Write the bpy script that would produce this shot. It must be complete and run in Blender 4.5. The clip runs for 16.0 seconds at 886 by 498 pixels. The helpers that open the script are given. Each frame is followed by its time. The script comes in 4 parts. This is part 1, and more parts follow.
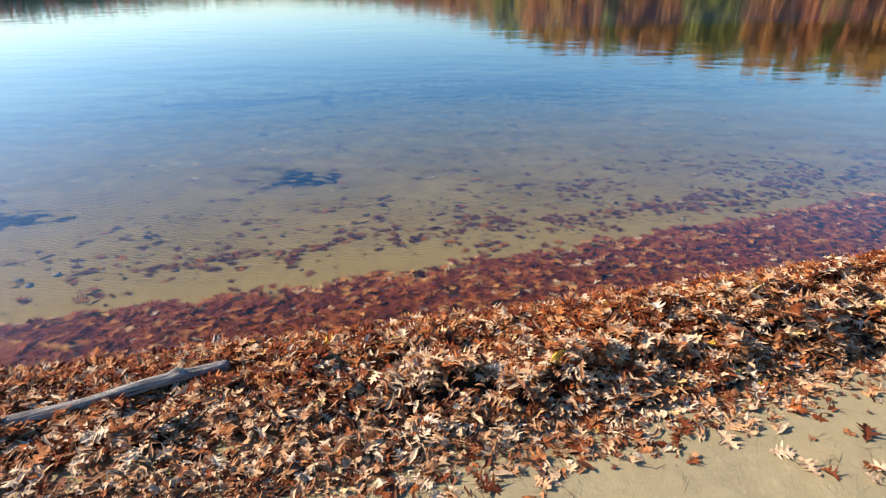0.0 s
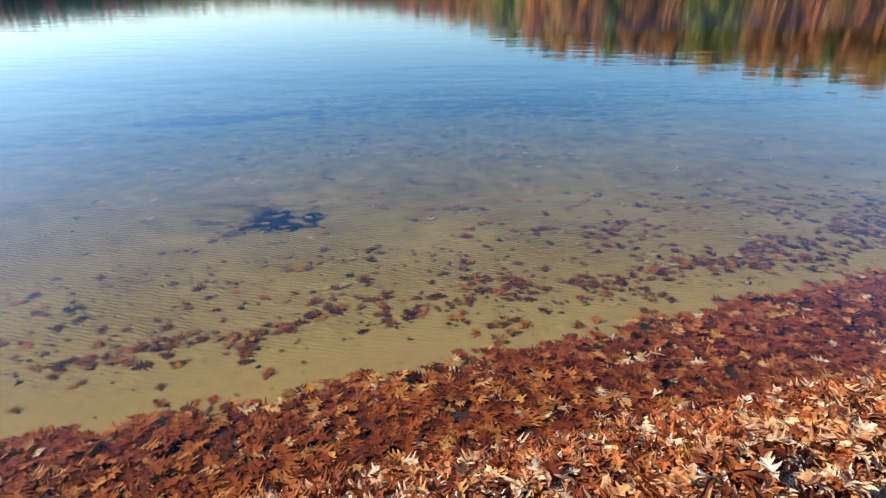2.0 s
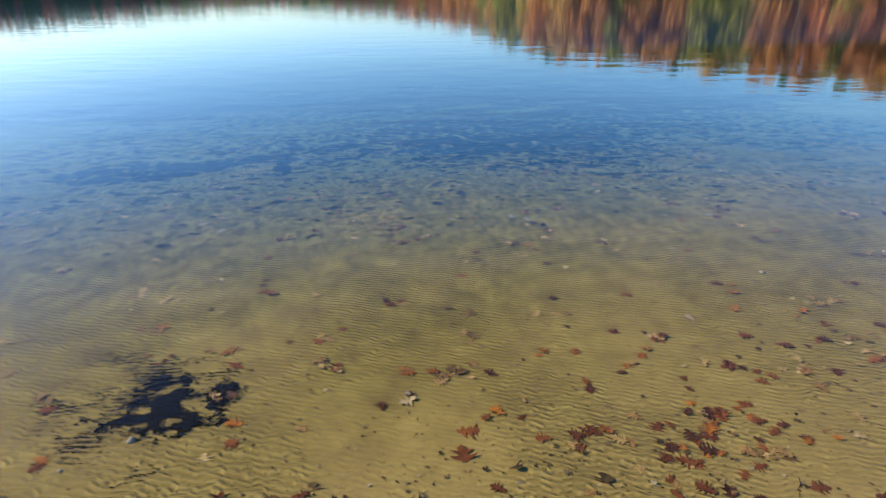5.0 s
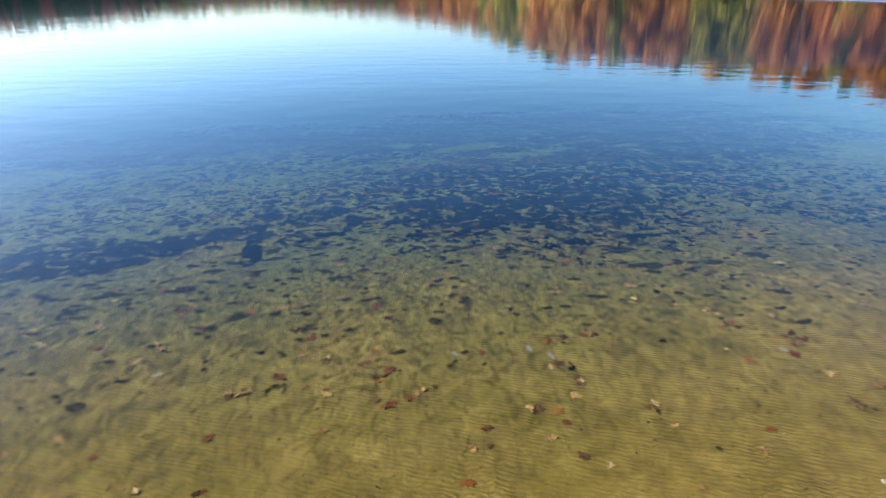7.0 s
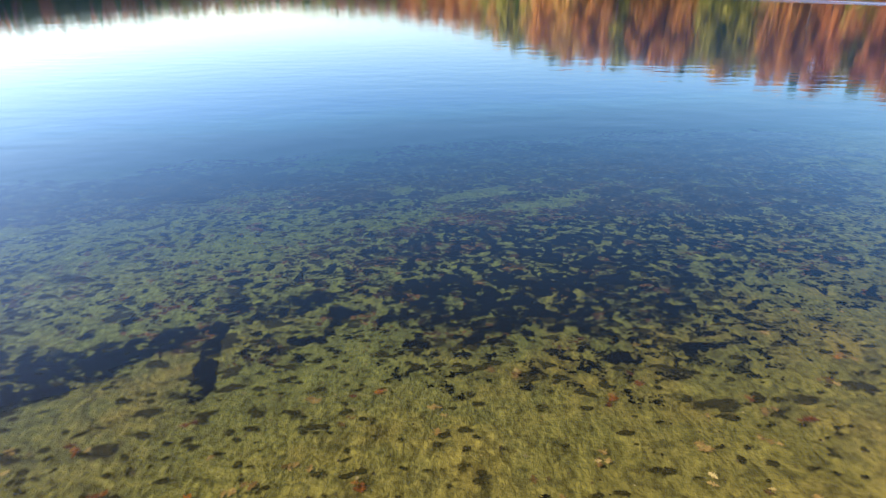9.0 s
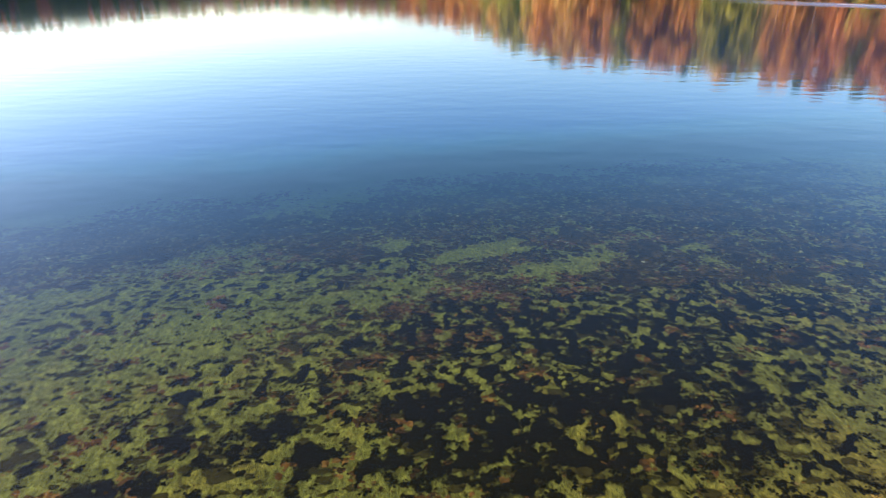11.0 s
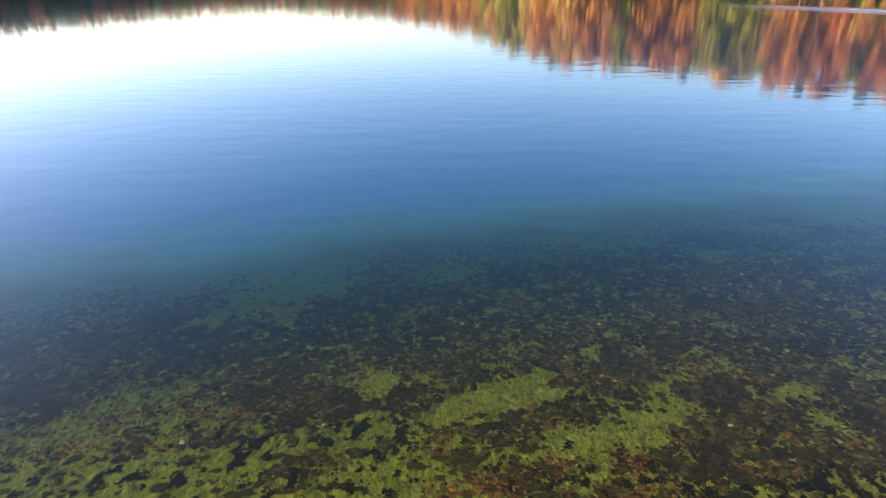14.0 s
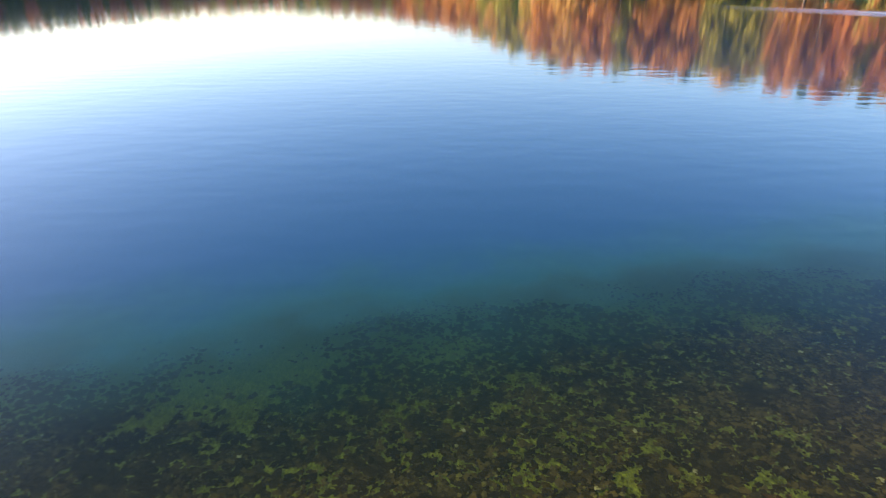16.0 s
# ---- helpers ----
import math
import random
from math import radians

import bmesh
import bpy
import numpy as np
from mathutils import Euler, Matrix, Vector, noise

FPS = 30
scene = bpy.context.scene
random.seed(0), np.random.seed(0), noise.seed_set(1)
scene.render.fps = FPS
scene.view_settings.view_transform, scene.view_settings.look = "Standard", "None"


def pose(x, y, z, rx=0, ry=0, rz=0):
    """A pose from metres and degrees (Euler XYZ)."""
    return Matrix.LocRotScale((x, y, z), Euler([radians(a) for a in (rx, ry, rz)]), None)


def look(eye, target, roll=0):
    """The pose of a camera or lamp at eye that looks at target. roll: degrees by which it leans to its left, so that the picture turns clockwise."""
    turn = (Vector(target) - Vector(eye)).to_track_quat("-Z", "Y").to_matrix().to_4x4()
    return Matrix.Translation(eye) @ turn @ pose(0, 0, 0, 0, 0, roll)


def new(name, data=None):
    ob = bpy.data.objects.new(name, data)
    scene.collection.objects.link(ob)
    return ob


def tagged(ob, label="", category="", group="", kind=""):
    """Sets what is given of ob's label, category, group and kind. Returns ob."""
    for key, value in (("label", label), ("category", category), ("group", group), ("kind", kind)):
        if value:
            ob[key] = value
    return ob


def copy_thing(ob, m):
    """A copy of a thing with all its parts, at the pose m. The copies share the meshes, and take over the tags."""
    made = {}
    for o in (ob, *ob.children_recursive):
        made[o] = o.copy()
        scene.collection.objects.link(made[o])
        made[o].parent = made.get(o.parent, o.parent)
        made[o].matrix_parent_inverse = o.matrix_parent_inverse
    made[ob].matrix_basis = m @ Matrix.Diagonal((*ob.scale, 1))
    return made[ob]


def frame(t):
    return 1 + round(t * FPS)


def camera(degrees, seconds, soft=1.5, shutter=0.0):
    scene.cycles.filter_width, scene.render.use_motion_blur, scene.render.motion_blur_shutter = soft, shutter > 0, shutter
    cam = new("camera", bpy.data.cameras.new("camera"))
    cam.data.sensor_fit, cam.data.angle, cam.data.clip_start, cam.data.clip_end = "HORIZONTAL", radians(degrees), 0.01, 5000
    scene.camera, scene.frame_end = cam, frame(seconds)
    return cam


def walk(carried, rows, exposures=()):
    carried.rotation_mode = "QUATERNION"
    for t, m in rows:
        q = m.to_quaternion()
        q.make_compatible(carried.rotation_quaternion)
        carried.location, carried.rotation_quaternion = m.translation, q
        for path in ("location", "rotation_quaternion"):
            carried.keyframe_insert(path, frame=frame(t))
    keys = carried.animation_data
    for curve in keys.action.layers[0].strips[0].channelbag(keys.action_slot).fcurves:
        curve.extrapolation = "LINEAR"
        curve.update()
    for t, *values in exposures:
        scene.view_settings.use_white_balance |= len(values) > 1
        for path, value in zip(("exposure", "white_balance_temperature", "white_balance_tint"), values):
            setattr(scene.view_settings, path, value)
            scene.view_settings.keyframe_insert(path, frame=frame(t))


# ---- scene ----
# ---- camera: a small drone gliding out over the lake ----
cam = camera(73.0, 16.0, soft=1.25)
ROWS = [
    (0.0, -0.000, -0.000, 2.187, -0.00, -25.10, -0.04),
    (0.5, 0.000, 0.264, 2.178, -0.01, -24.99, -0.01),
    (1.0, -0.011, 0.588, 2.166, -0.02, -24.88, 0.01),
    (1.5, -0.018, 0.950, 2.153, -0.02, -24.77, 0.04),
    (2.0, -0.018, 1.358, 2.144, -0.02, -24.66, 0.07),
    (2.5, -0.015, 1.772, 2.146, -0.00, -24.56, 0.10),
    (3.0, 0.006, 2.200, 2.149, -0.01, -24.49, 0.13),
    (3.5, 0.020, 2.638, 2.154, -0.00, -24.43, 0.14),
    (4.0, 0.039, 3.085, 2.169, 0.01, -24.39, 0.15),
    (4.5, 0.070, 3.564, 2.204, 0.03, -24.36, 0.13),
    (5.0, 0.093, 4.050, 2.360, 0.06, -24.35, 0.10),
    (5.2, 0.099, 4.234, 2.423, 0.06, -24.35, 0.09),
    (7.3, 0.096, 6.498, 3.074, 0.15, -24.42, 0.08),
    (7.5, 0.089, 6.737, 3.133, 0.17, -24.43, 0.08),
    (8.0, 0.069, 7.328, 3.260, 0.23, -24.45, 0.08),
    (8.5, 0.052, 7.888, 3.311, 0.27, -24.48, 0.10),
    (9.0, 0.037, 8.458, 3.438, 0.29, -24.50, 0.11),
    (9.2, 0.032, 8.671, 3.471, 0.30, -24.51, 0.12),
    (11.3, 0.027, 11.074, 3.832, 0.29, -24.53, 0.11),
    (11.5, 0.026, 11.316, 3.865, 0.27, -24.52, 0.11),
    (12.0, 0.022, 11.978, 4.024, 0.21, -24.49, 0.12),
    (12.5, 0.011, 12.599, 4.101, 0.15, -24.47, 0.13),
    (13.0, -0.003, 13.215, 4.137, 0.10, -24.47, 0.14),
    (13.5, -0.014, 13.834, 4.176, 0.06, -24.46, 0.15),
    (14.0, -0.024, 14.450, 4.234, 0.04, -24.46, 0.15),
    (14.5, -0.024, 15.051, 4.292, 0.03, -24.46, 0.14),
    (15.0, -0.016, 15.634, 4.343, 0.02, -24.47, 0.13),
    (15.5, 0.003, 16.206, 4.401, 0.00, -24.49, 0.11),
    (16.0, 0.016, 16.768, 4.462, 0.00, -24.50, 0.09),
]
walk(cam, [(t, pose(x, y, z, 90 + pitch, roll, yaw)) for t, x, y, z, yaw, pitch, roll in ROWS],
     exposures=[(0.0, 0.40, 6680, 13), (5.0, 0.48, 6380, 14), (7.5, 0.80, 6950, 19), (9.0, 0.95, 7480, 22), (11.5, 1.12, 8400, 25), (12.5, 1.18, 8650, 27), (16.0, 1.22, 9150, 30)])

# ---- light: clear late-autumn day, low sun ahead and to the left ----
SUN_AZ, SUN_EL = radians(-82), radians(33)
world = bpy.data.worlds.new("sky")
scene.world = world
world.use_nodes = True
wn = world.node_tree.nodes
sky = wn.new("ShaderNodeTexSky")
sky.sky_type, sky.sun_disc = "NISHITA", False
sky.sun_elevation, sky.sun_rotation = SUN_EL, SUN_AZ
sky.air_density, sky.dust_density, sky.ozone_density = 1.0, 0.85, 3.6
wn["Background"].inputs["Strength"].default_value = 0.132
deep_blue = wn.new("ShaderNodeHueSaturation")
deep_blue.inputs["Saturation"].default_value = 1.22
crisp = wn.new("ShaderNodeGamma")
crisp.inputs["Gamma"].default_value = 1.2
world.node_tree.links.new(sky.outputs[0], crisp.inputs["Color"])
world.node_tree.links.new(crisp.outputs[0], deep_blue.inputs["Color"])
world.node_tree.links.new(deep_blue.outputs[0], wn["Background"].inputs["Color"])
to_sun = Vector((math.sin(SUN_AZ) * math.cos(SUN_EL), math.cos(SUN_AZ) * math.cos(SUN_EL), math.sin(SUN_EL)))
sun = new("sun", bpy.data.lights.new("sun", "SUN"))
sun.data.energy, sun.data.angle, sun.data.color = 6.1, radians(0.53), (1.0, 0.93, 0.82)
sun.matrix_world = look(to_sun * 50, (0, 0, 0))

# ---- plan of the shore ----
def water_edge(x):
    """y of the line where the beach meets the water."""
    return 3.50 + 0.255 * x + 0.008 * x * x * (abs(x) < 8) + 0.512 * (abs(x) >= 8)

def litter_edge(x):
    """y of the landward foot of the leaf ridge."""
    return 2.20 + 0.29 * x + 0.010 * x * x

def raft_edge(x):
    """y of the outer edge of the soaked leaves."""
    return 4.48 + 0.33 * x + 0.008 * x * x

SHORE_AZ = (-90, -60, -45, -36, -30, -21, -15, -5, 0, 5, 9, 16, 22, 30, 36, 50, 70, 90)
SHORE_D = (330, 340, 355, 375, 396, 448, 440, 415, 355, 290, 252, 238, 232, 217, 208, 195, 180, 170)

def fbm(x, y, scale, octaves=4):
    return noise.fractal(Vector((x * scale, y * scale, 3.7)), 1.0, 2.0, octaves)

def pile_height(x, y):
    lo, hi = litter_edge(x), water_edge(x)
    v = (y - lo) / max(hi - lo, 0.1)
    if v <= -0.15 or v >= 1.05:
        return 0.0
    v = min(max(v, 0.0), 1.0)
    foot = 0.22 if x > 0.3 else min(0.30 + 0.16 * (0.3 - x), 0.6)
    body = min(1.0, v / foot) * min(1.0, (1.0 - v) / 0.42)
    lump = 0.72 + 0.8 * noise.noise(Vector((x * 2.4, y * 3.0, 0.5))) + 0.75 * noise.noise(Vector((x * 5.0, y * 6.5, 4.5))) + 0.35 * noise.noise(Vector((x * 11.0, y * 13.0, 1.5)))
    grow = 0.80 + (0.19 if x > 0 else 0.12) * max(-2.2, min(x, 2.6))
    return max(0.0, 0.19 * body * lump * grow)

def ground_z(x, y):
    s = y - water_edge(x)
    if s < 0:
        near = min(-0.045 * s, 3.0) + 0.006
        near += 0.012 * noise.noise(Vector((x * 2.2, y * 2.2, 0))) * min(1.0, -s)
    else:
        deep = max(0.0, s - 24.5 - 0.8 * noise.noise(Vector((x * 0.4, y * 0.4, 9.0))))
        near = -0.03 - 0.052 * min(s, 24.5) - 0.28 * deep + 0.03 * noise.noise(Vector((x * 0.5, y * 0.5, 2.0))) * min(1.0, s * 0.4)
        near = max(near, -7.0) - 0.01
    r, az = math.hypot(x, y), math.degrees(math.atan2(x, y))
    d = float(np.interp(az, SHORE_AZ, SHORE_D))
    far = -7.0 if (y < 0 or r < d - 60) else max(-7.0, min((r - d) * 0.12, 9.0))
    return max(near, far)

# ---- materials ----
def material(name):
    m = bpy.data.materials.new(name)
    m.use_nodes = True
    t = m.node_tree
    t.nodes.clear()
    out = t.nodes.new("ShaderNodeOutputMaterial")
    return m, t, out

def node(t, kind, **inputs):
    n = t.nodes.new(kind)
    for k, v in inputs.items():
        key = k.replace("_", " ")
        sock = n.inputs[key] if key in n.inputs else n.inputs[int(k[1:])]
        if isinstance(v, bpy.types.NodeSocket):
            t.links.new(v, sock)
        else:
            sock.default_value = v
    return n

def math_node(t, op, a, b=0.0):
    n = t.nodes.new("ShaderNodeMath")
    n.operation = op
    for i, v in enumerate((a, b)):
        if isinstance(v, bpy.types.NodeSocket):
            t.links.new(v, n.inputs[i])
        else:
            n.inputs[i].default_value = v
    return n.outputs[0]

def ramp(t, fac, stops, mode="LINEAR"):
    n = t.nodes.new("ShaderNodeValToRGB")
    n.color_ramp.interpolation = mode
    e = n.color_ramp.elements
    while len(e) < len(stops):
        e.new(0.5)
    for el, (p, c) in zip(e, stops):
        el.position, el.color = p, (*c, 1)
    t.links.new(fac, n.inputs[0])
    return n.outputs[0]

def mix(t, fac, a, b, blend="MIX"):
    n = t.nodes.new("ShaderNodeMix")
    n.data_type, n.blend_type = "RGBA", blend
    for i, v in ((0, fac), (6, a), (7, b)):
        if isinstance(v, bpy.types.NodeSocket):
            t.links.new(v, n.inputs[i])
        else:
            n.inputs[i].default_value = (*v, 1) if isinstance(v, tuple) else v
    return n.outputs[2]

def tex(t, vec, scale, detail=4.0, rough=0.55, distort=0.0):
    n = node(t, "ShaderNodeTexNoise", Vector=vec, Scale=scale, Detail=detail, Roughness=rough, Distortion=distort)
    return n.outputs["Fac"]

def smooth(t, v, a, b, lo=0.0, hi=1.0):
    n = node(t, "ShaderNodeMapRange", Value=v)
    n.interpolation_type = "SMOOTHSTEP"
    for k, w in (("From Min", a), ("From Max", b), ("To Min", lo), ("To Max", hi)):
        n.inputs[k].default_value = w
    return n.outputs[0]

def shore_distance(t):
    """Distance out from the water's edge, as the ground plan has it."""
    pos = node(t, "ShaderNodeNewGeometry").outputs["Position"]
    sep = node(t, "ShaderNodeSeparateXYZ", Vector=pos)
    x, y = sep.outputs[0], sep.outputs[1]
    return pos, x, y, math_node(t, "SUBTRACT", y, math_node(t, "ADD", math_node(t, "MULTIPLY", x, 0.27), 3.5))

def bed_material():
    m, t, out = material("lake_sand")
    pos, x, y, s = shore_distance(t)
    big, mid, fine = tex(t, pos, 0.9, 5), tex(t, pos, 9.0, 6, 0.65), tex(t, pos, 260.0, 3)
    sand = ramp(t, mid, [(0.25, (0.38, 0.256, 0.076)), (0.55, (0.51, 0.360, 0.108)), (0.8, (0.61, 0.448, 0.150))])
    sand = mix(t, 0.35, sand, ramp(t, fine, [(0.3, (0.23, 0.155, 0.065)), (0.7, (0.66, 0.50, 0.26))]))
    dry = mix(t, 0.35, ramp(t, mid, [(0.25, (0.27, 0.200, 0.110)), (0.55, (0.35, 0.265, 0.148)), (0.8, (0.42, 0.325, 0.185))]), ramp(t, fine, [(0.3, (0.18, 0.135, 0.075)), (0.7, (0.56, 0.47, 0.28))]))
    sand = mix(t, smooth(t, s, -0.5, 0.8), dry, sand)
    film = ramp(t, tex(t, pos, 3.2, 6, 0.6), [(0.3, (0.15, 0.110, 0.022)), (0.55, (0.31, 0.235, 0.048)), (0.75, (0.44, 0.34, 0.085))])
    film = mix(t, smooth(t, s, 4.5, 8.0, 0.0, 0.6), film, ramp(t, tex(t, pos, 2.3, 6, 0.6), [(0.3, (0.12, 0.105, 0.030)), (0.55, (0.24, 0.215, 0.065)), (0.75, (0.35, 0.31, 0.11))]))
    amount = math_node(t, "MULTIPLY", smooth(t, s, 0.3, 6.0, 0.15, 0.95), math_node(t, "ADD", big, 0.45))
    col = mix(t, amount, sand, film)
    specks = smooth(t, tex(t, pos, 26.0, 3, 0.7), 0.64, 0.70, 0.0, 0.6)
    col = mix(t, math_node(t, "MULTIPLY", specks, smooth(t, s, 0.6, 2.5)), col, (0.055, 0.045, 0.03))
    blots = smooth(t, tex(t, pos, 4.6, 3, 0.55, 0.6), 0.50, 0.66)
    col = mix(t, math_node(t, "MULTIPLY", blots, smooth(t, s, 4.5, 9.0, 0.0, 0.7)), col, (0.075, 0.06, 0.02))
    col = mix(t, math_node(t, "MULTIPLY", smooth(t, s, 6.5, 12.5, 0.0, 0.8), smooth(t, big, 0.25, 0.55)), col, (0.200, 0.220, 0.088))
    col = mix(t, math_node(t, "MULTIPLY", smooth(t, s, 10.0, 14.0, 0.0, 0.75), smooth(t, tex(t, pos, 5.0, 5, 0.6), 0.3, 0.6)), col, (0.33, 0.36, 0.13))
    col = mix(t, math_node(t, "MULTIPLY", smooth(t, s, 13.5, 16.5, 0.0, 0.7), smooth(t, tex(t, pos, 4.0, 5, 0.6), 0.25, 0.6)), col, (0.205, 0.270, 0.050))
    fluff = node(t, "ShaderNodeMapping", Vector=pos)
    fluff.inputs["Scale"].default_value = (1.0, 0.55, 1.0)
    fluff.inputs["Rotation"].default_value = (0, 0, radians(28))
    grit = ramp(t, tex(t, fluff.outputs[0], 7.5, 5, 0.7, 1.4), [(0.36, (0.38, 0.36, 0.29)), (0.50, (0.95, 0.95, 0.93)), (0.64, (1.45, 1.42, 1.3))])
    col = mix(t, smooth(t, s, 3.0, 9.0, 0.0, 0.9), col, mix(t, 1.0, col, grit, "MULTIPLY"))
    wisps = tex(t, fluff.outputs[0], 24.0, 4, 0.65, 0.8)
    col = mix(t, smooth(t, s, 6.0, 11.0, 0.0, 0.9), col, mix(t, 1.0, col, ramp(t, wisps, [(0.36, (0.55, 0.52, 0.42)), (0.52, (1.0, 1.0, 1.0)), (0.66, (1.6, 1.58, 1.4))]), "MULTIPLY"))
    col = mix(t, smooth(t, s, -0.25, 0.05), col, mix(t, 1.0, col, (0.50, 0.485, 0.44), "MULTIPLY"))
    silt = smooth(t, s, 20.5, 23.5)
    col = mix(t, silt, col, (0.17, 0.34, 0.13))
    wave = node(t, "ShaderNodeTexWave", Vector=node(t, "ShaderNodeVectorRotate", Vector=pos, Angle=radians(12)).outputs[0],
                Scale=6.4, Distortion=6.2, Detail=2.5, Detail_Scale=1.2)
    wave.bands_direction = "Y"
    ridged = math_node(t, "MULTIPLY", smooth(t, s, 1.0, 2.4), math_node(t, "MULTIPLY", smooth(t, s, 4.0, 8.0, 1.0, 0.10), smooth(t, tex(t, pos, 0.8, 3, 0.6), 0.32, 0.62, 0.25, 1.1)))
    rip = math_node(t, "MULTIPLY", wave.outputs["Fac"], ridged)
    trough = math_node(t, "MULTIPLY", ridged, smooth(t, wave.outputs["Fac"], 0.05, 0.45, 0.55, 0.0))
    col = mix(t, trough, col, mix(t, 1.0, col, (0.58, 0.55, 0.46), "MULTIPLY"))
    h = math_node(t, "ADD", math_node(t, "MULTIPLY", rip, 0.72), math_node(t, "ADD", math_node(t, "MULTIPLY", mid, smooth(t, s, 0.0, 1.5, 0.5, 0.3)), math_node(t, "MULTIPLY", fine, 0.12)))
    scuff = math_node(t, "MULTIPLY", smooth(t, tex(t, pos, 8.0, 4, 0.65, 0.5), 0.50, 0.75), smooth(t, s, -0.6, -0.2, 0.09, 0.0))
    h = math_node(t, "ADD", math_node(t, "SUBTRACT", h, scuff), math_node(t, "MULTIPLY", wisps, smooth(t, s, 6.0, 11.0, 0.0, 1.6)))
    bump = node(t, "ShaderNodeBump", Strength=0.9, Distance=0.022, Height=h)
    b = node(t, "ShaderNodeBsdfPrincipled", Base_Color=col, Roughness=0.92, Specular_IOR_Level=0.05, Normal=bump.outputs[0])
    t.links.new(b.outputs[0], out.inputs[0])
    return m

def water_material():
    m, t, out = material("lake_water")
    pos, x, y, s = shore_distance(t)
    wander = math_node(t, "MULTIPLY", math_node(t, "SUBTRACT", tex(t, pos, 0.42, 4, 0.6), 0.5), 3.2)
    depth = smooth(t, math_node(t, "ADD", s, wander), 3.0, 23.9)
    tint = ramp(t, depth, [(0.0, (1.0, 1.0, 1.0)), (0.12, (0.90, 0.93, 0.86)), (0.35, (0.72, 0.79, 0.62)), (0.65, (0.60, 0.67, 0.47)), (0.87, (0.46, 0.54, 0.38)), (0.95, (0.28, 0.44, 0.32)), (1.0, (0.06, 0.26, 0.28))])
    haze = ramp(t, depth, [(0.0, (0.0, 0.0, 0.0)), (0.3, (0.015, 0.015, 0.015)), (0.65, (0.045, 0.045, 0.045)), (0.87, (0.075, 0.075, 0.075)), (0.93, (0.20, 0.20, 0.20)), (0.98, (0.66, 0.66, 0.66)), (1.0, (0.92, 0.92, 0.92))])
    body = ramp(t, depth, [(0.60, (0.055, 0.088, 0.085)), (0.90, (0.016, 0.075, 0.060)), (0.965, (0.002, 0.056, 0.072)), (1.0, (0.0002, 0.030, 0.074))])
    flat = node(t, "ShaderNodeMapping", Vector=pos)
    flat.inputs["Scale"].default_value = (0.55, 1.0, 1.0)
    flat.inputs["Rotation"].default_value = (0, 0, radians(-9))
    w1 = tex(t, flat.outputs[0], 3.4, 2, 0.5, 0.3)
    w2 = tex(t, flat.outputs[0], 1.3, 1, 0.4)
    calm = math_node(t, "ADD", tex(t, pos, 0.06, 2), 0.25)
    side = smooth(t, x, -5.0, 40.0, 0.85, 1.1)
    band = math_node(t, "ADD", y, math_node(t, "MULTIPLY", x, 1.4))
    band = math_node(t, "ADD", band, math_node(t, "MULTIPLY", tex(t, pos, 0.05, 3), 10.0))
    gust = math_node(t, "MULTIPLY", smooth(t, band, 164.0, 176.0), smooth(t, band, 186.0, 200.0, 1.0, 0.0))
    gust = math_node(t, "MULTIPLY", gust, smooth(t, x, 34.0, 60.0))
    long_map = node(t, "ShaderNodeMapping", Vector=pos)
    long_map.inputs["Scale"].default_value = (0.22, 1.0, 1.0)
    long_map.inputs["Rotation"].default_value = (0, 0, radians(-14))
    w3 = tex(t, long_map.outputs[0], 0.75, 2, 0.5)
    h = math_node(t, "ADD", math_node(t, "MULTIPLY", w1, 0.27), math_node(t, "MULTIPLY", w2, 0.62))
    h = math_node(t, "ADD", h, math_node(t, "MULTIPLY", w3, 0.5))
    h = math_node(t, "MULTIPLY", math_node(t, "MULTIPLY", h, calm), side)
    bump = node(t, "ShaderNodeBump", Strength=1.0, Distance=0.0125, Height=h)
    n = bump.outputs[0]
    under = node(t, "ShaderNodeMixShader", _0=haze,
                 _1=node(t, "ShaderNodeBsdfTransparent", Color=tint).outputs[0],
                 _2=node(t, "ShaderNodeBsdfDiffuse", Color=body).outputs[0])
    rough = math_node(t, "ADD", math_node(t, "MULTIPLY", gust, 0.24), 0.05)
    gloss = node(t, "ShaderNodeBsdfAnisotropic", Color=(1, 1, 1, 1), Roughness=rough, Normal=n)
    lean = node(t, "ShaderNodeLayerWeight", Blend=0.5, Normal=n).outputs["Facing"]
    fres = math_node(t, "ADD", math_node(t, "MULTIPLY", math_node(t, "POWER", lean, 4.6), 1.03), 0.005)
    mixed = node(t, "ShaderNodeMixShader", _0=fres, _1=under.outputs[0], _2=gloss.outputs[0])
    t.links.new(mixed.outputs[0], out.inputs[0])
    return m

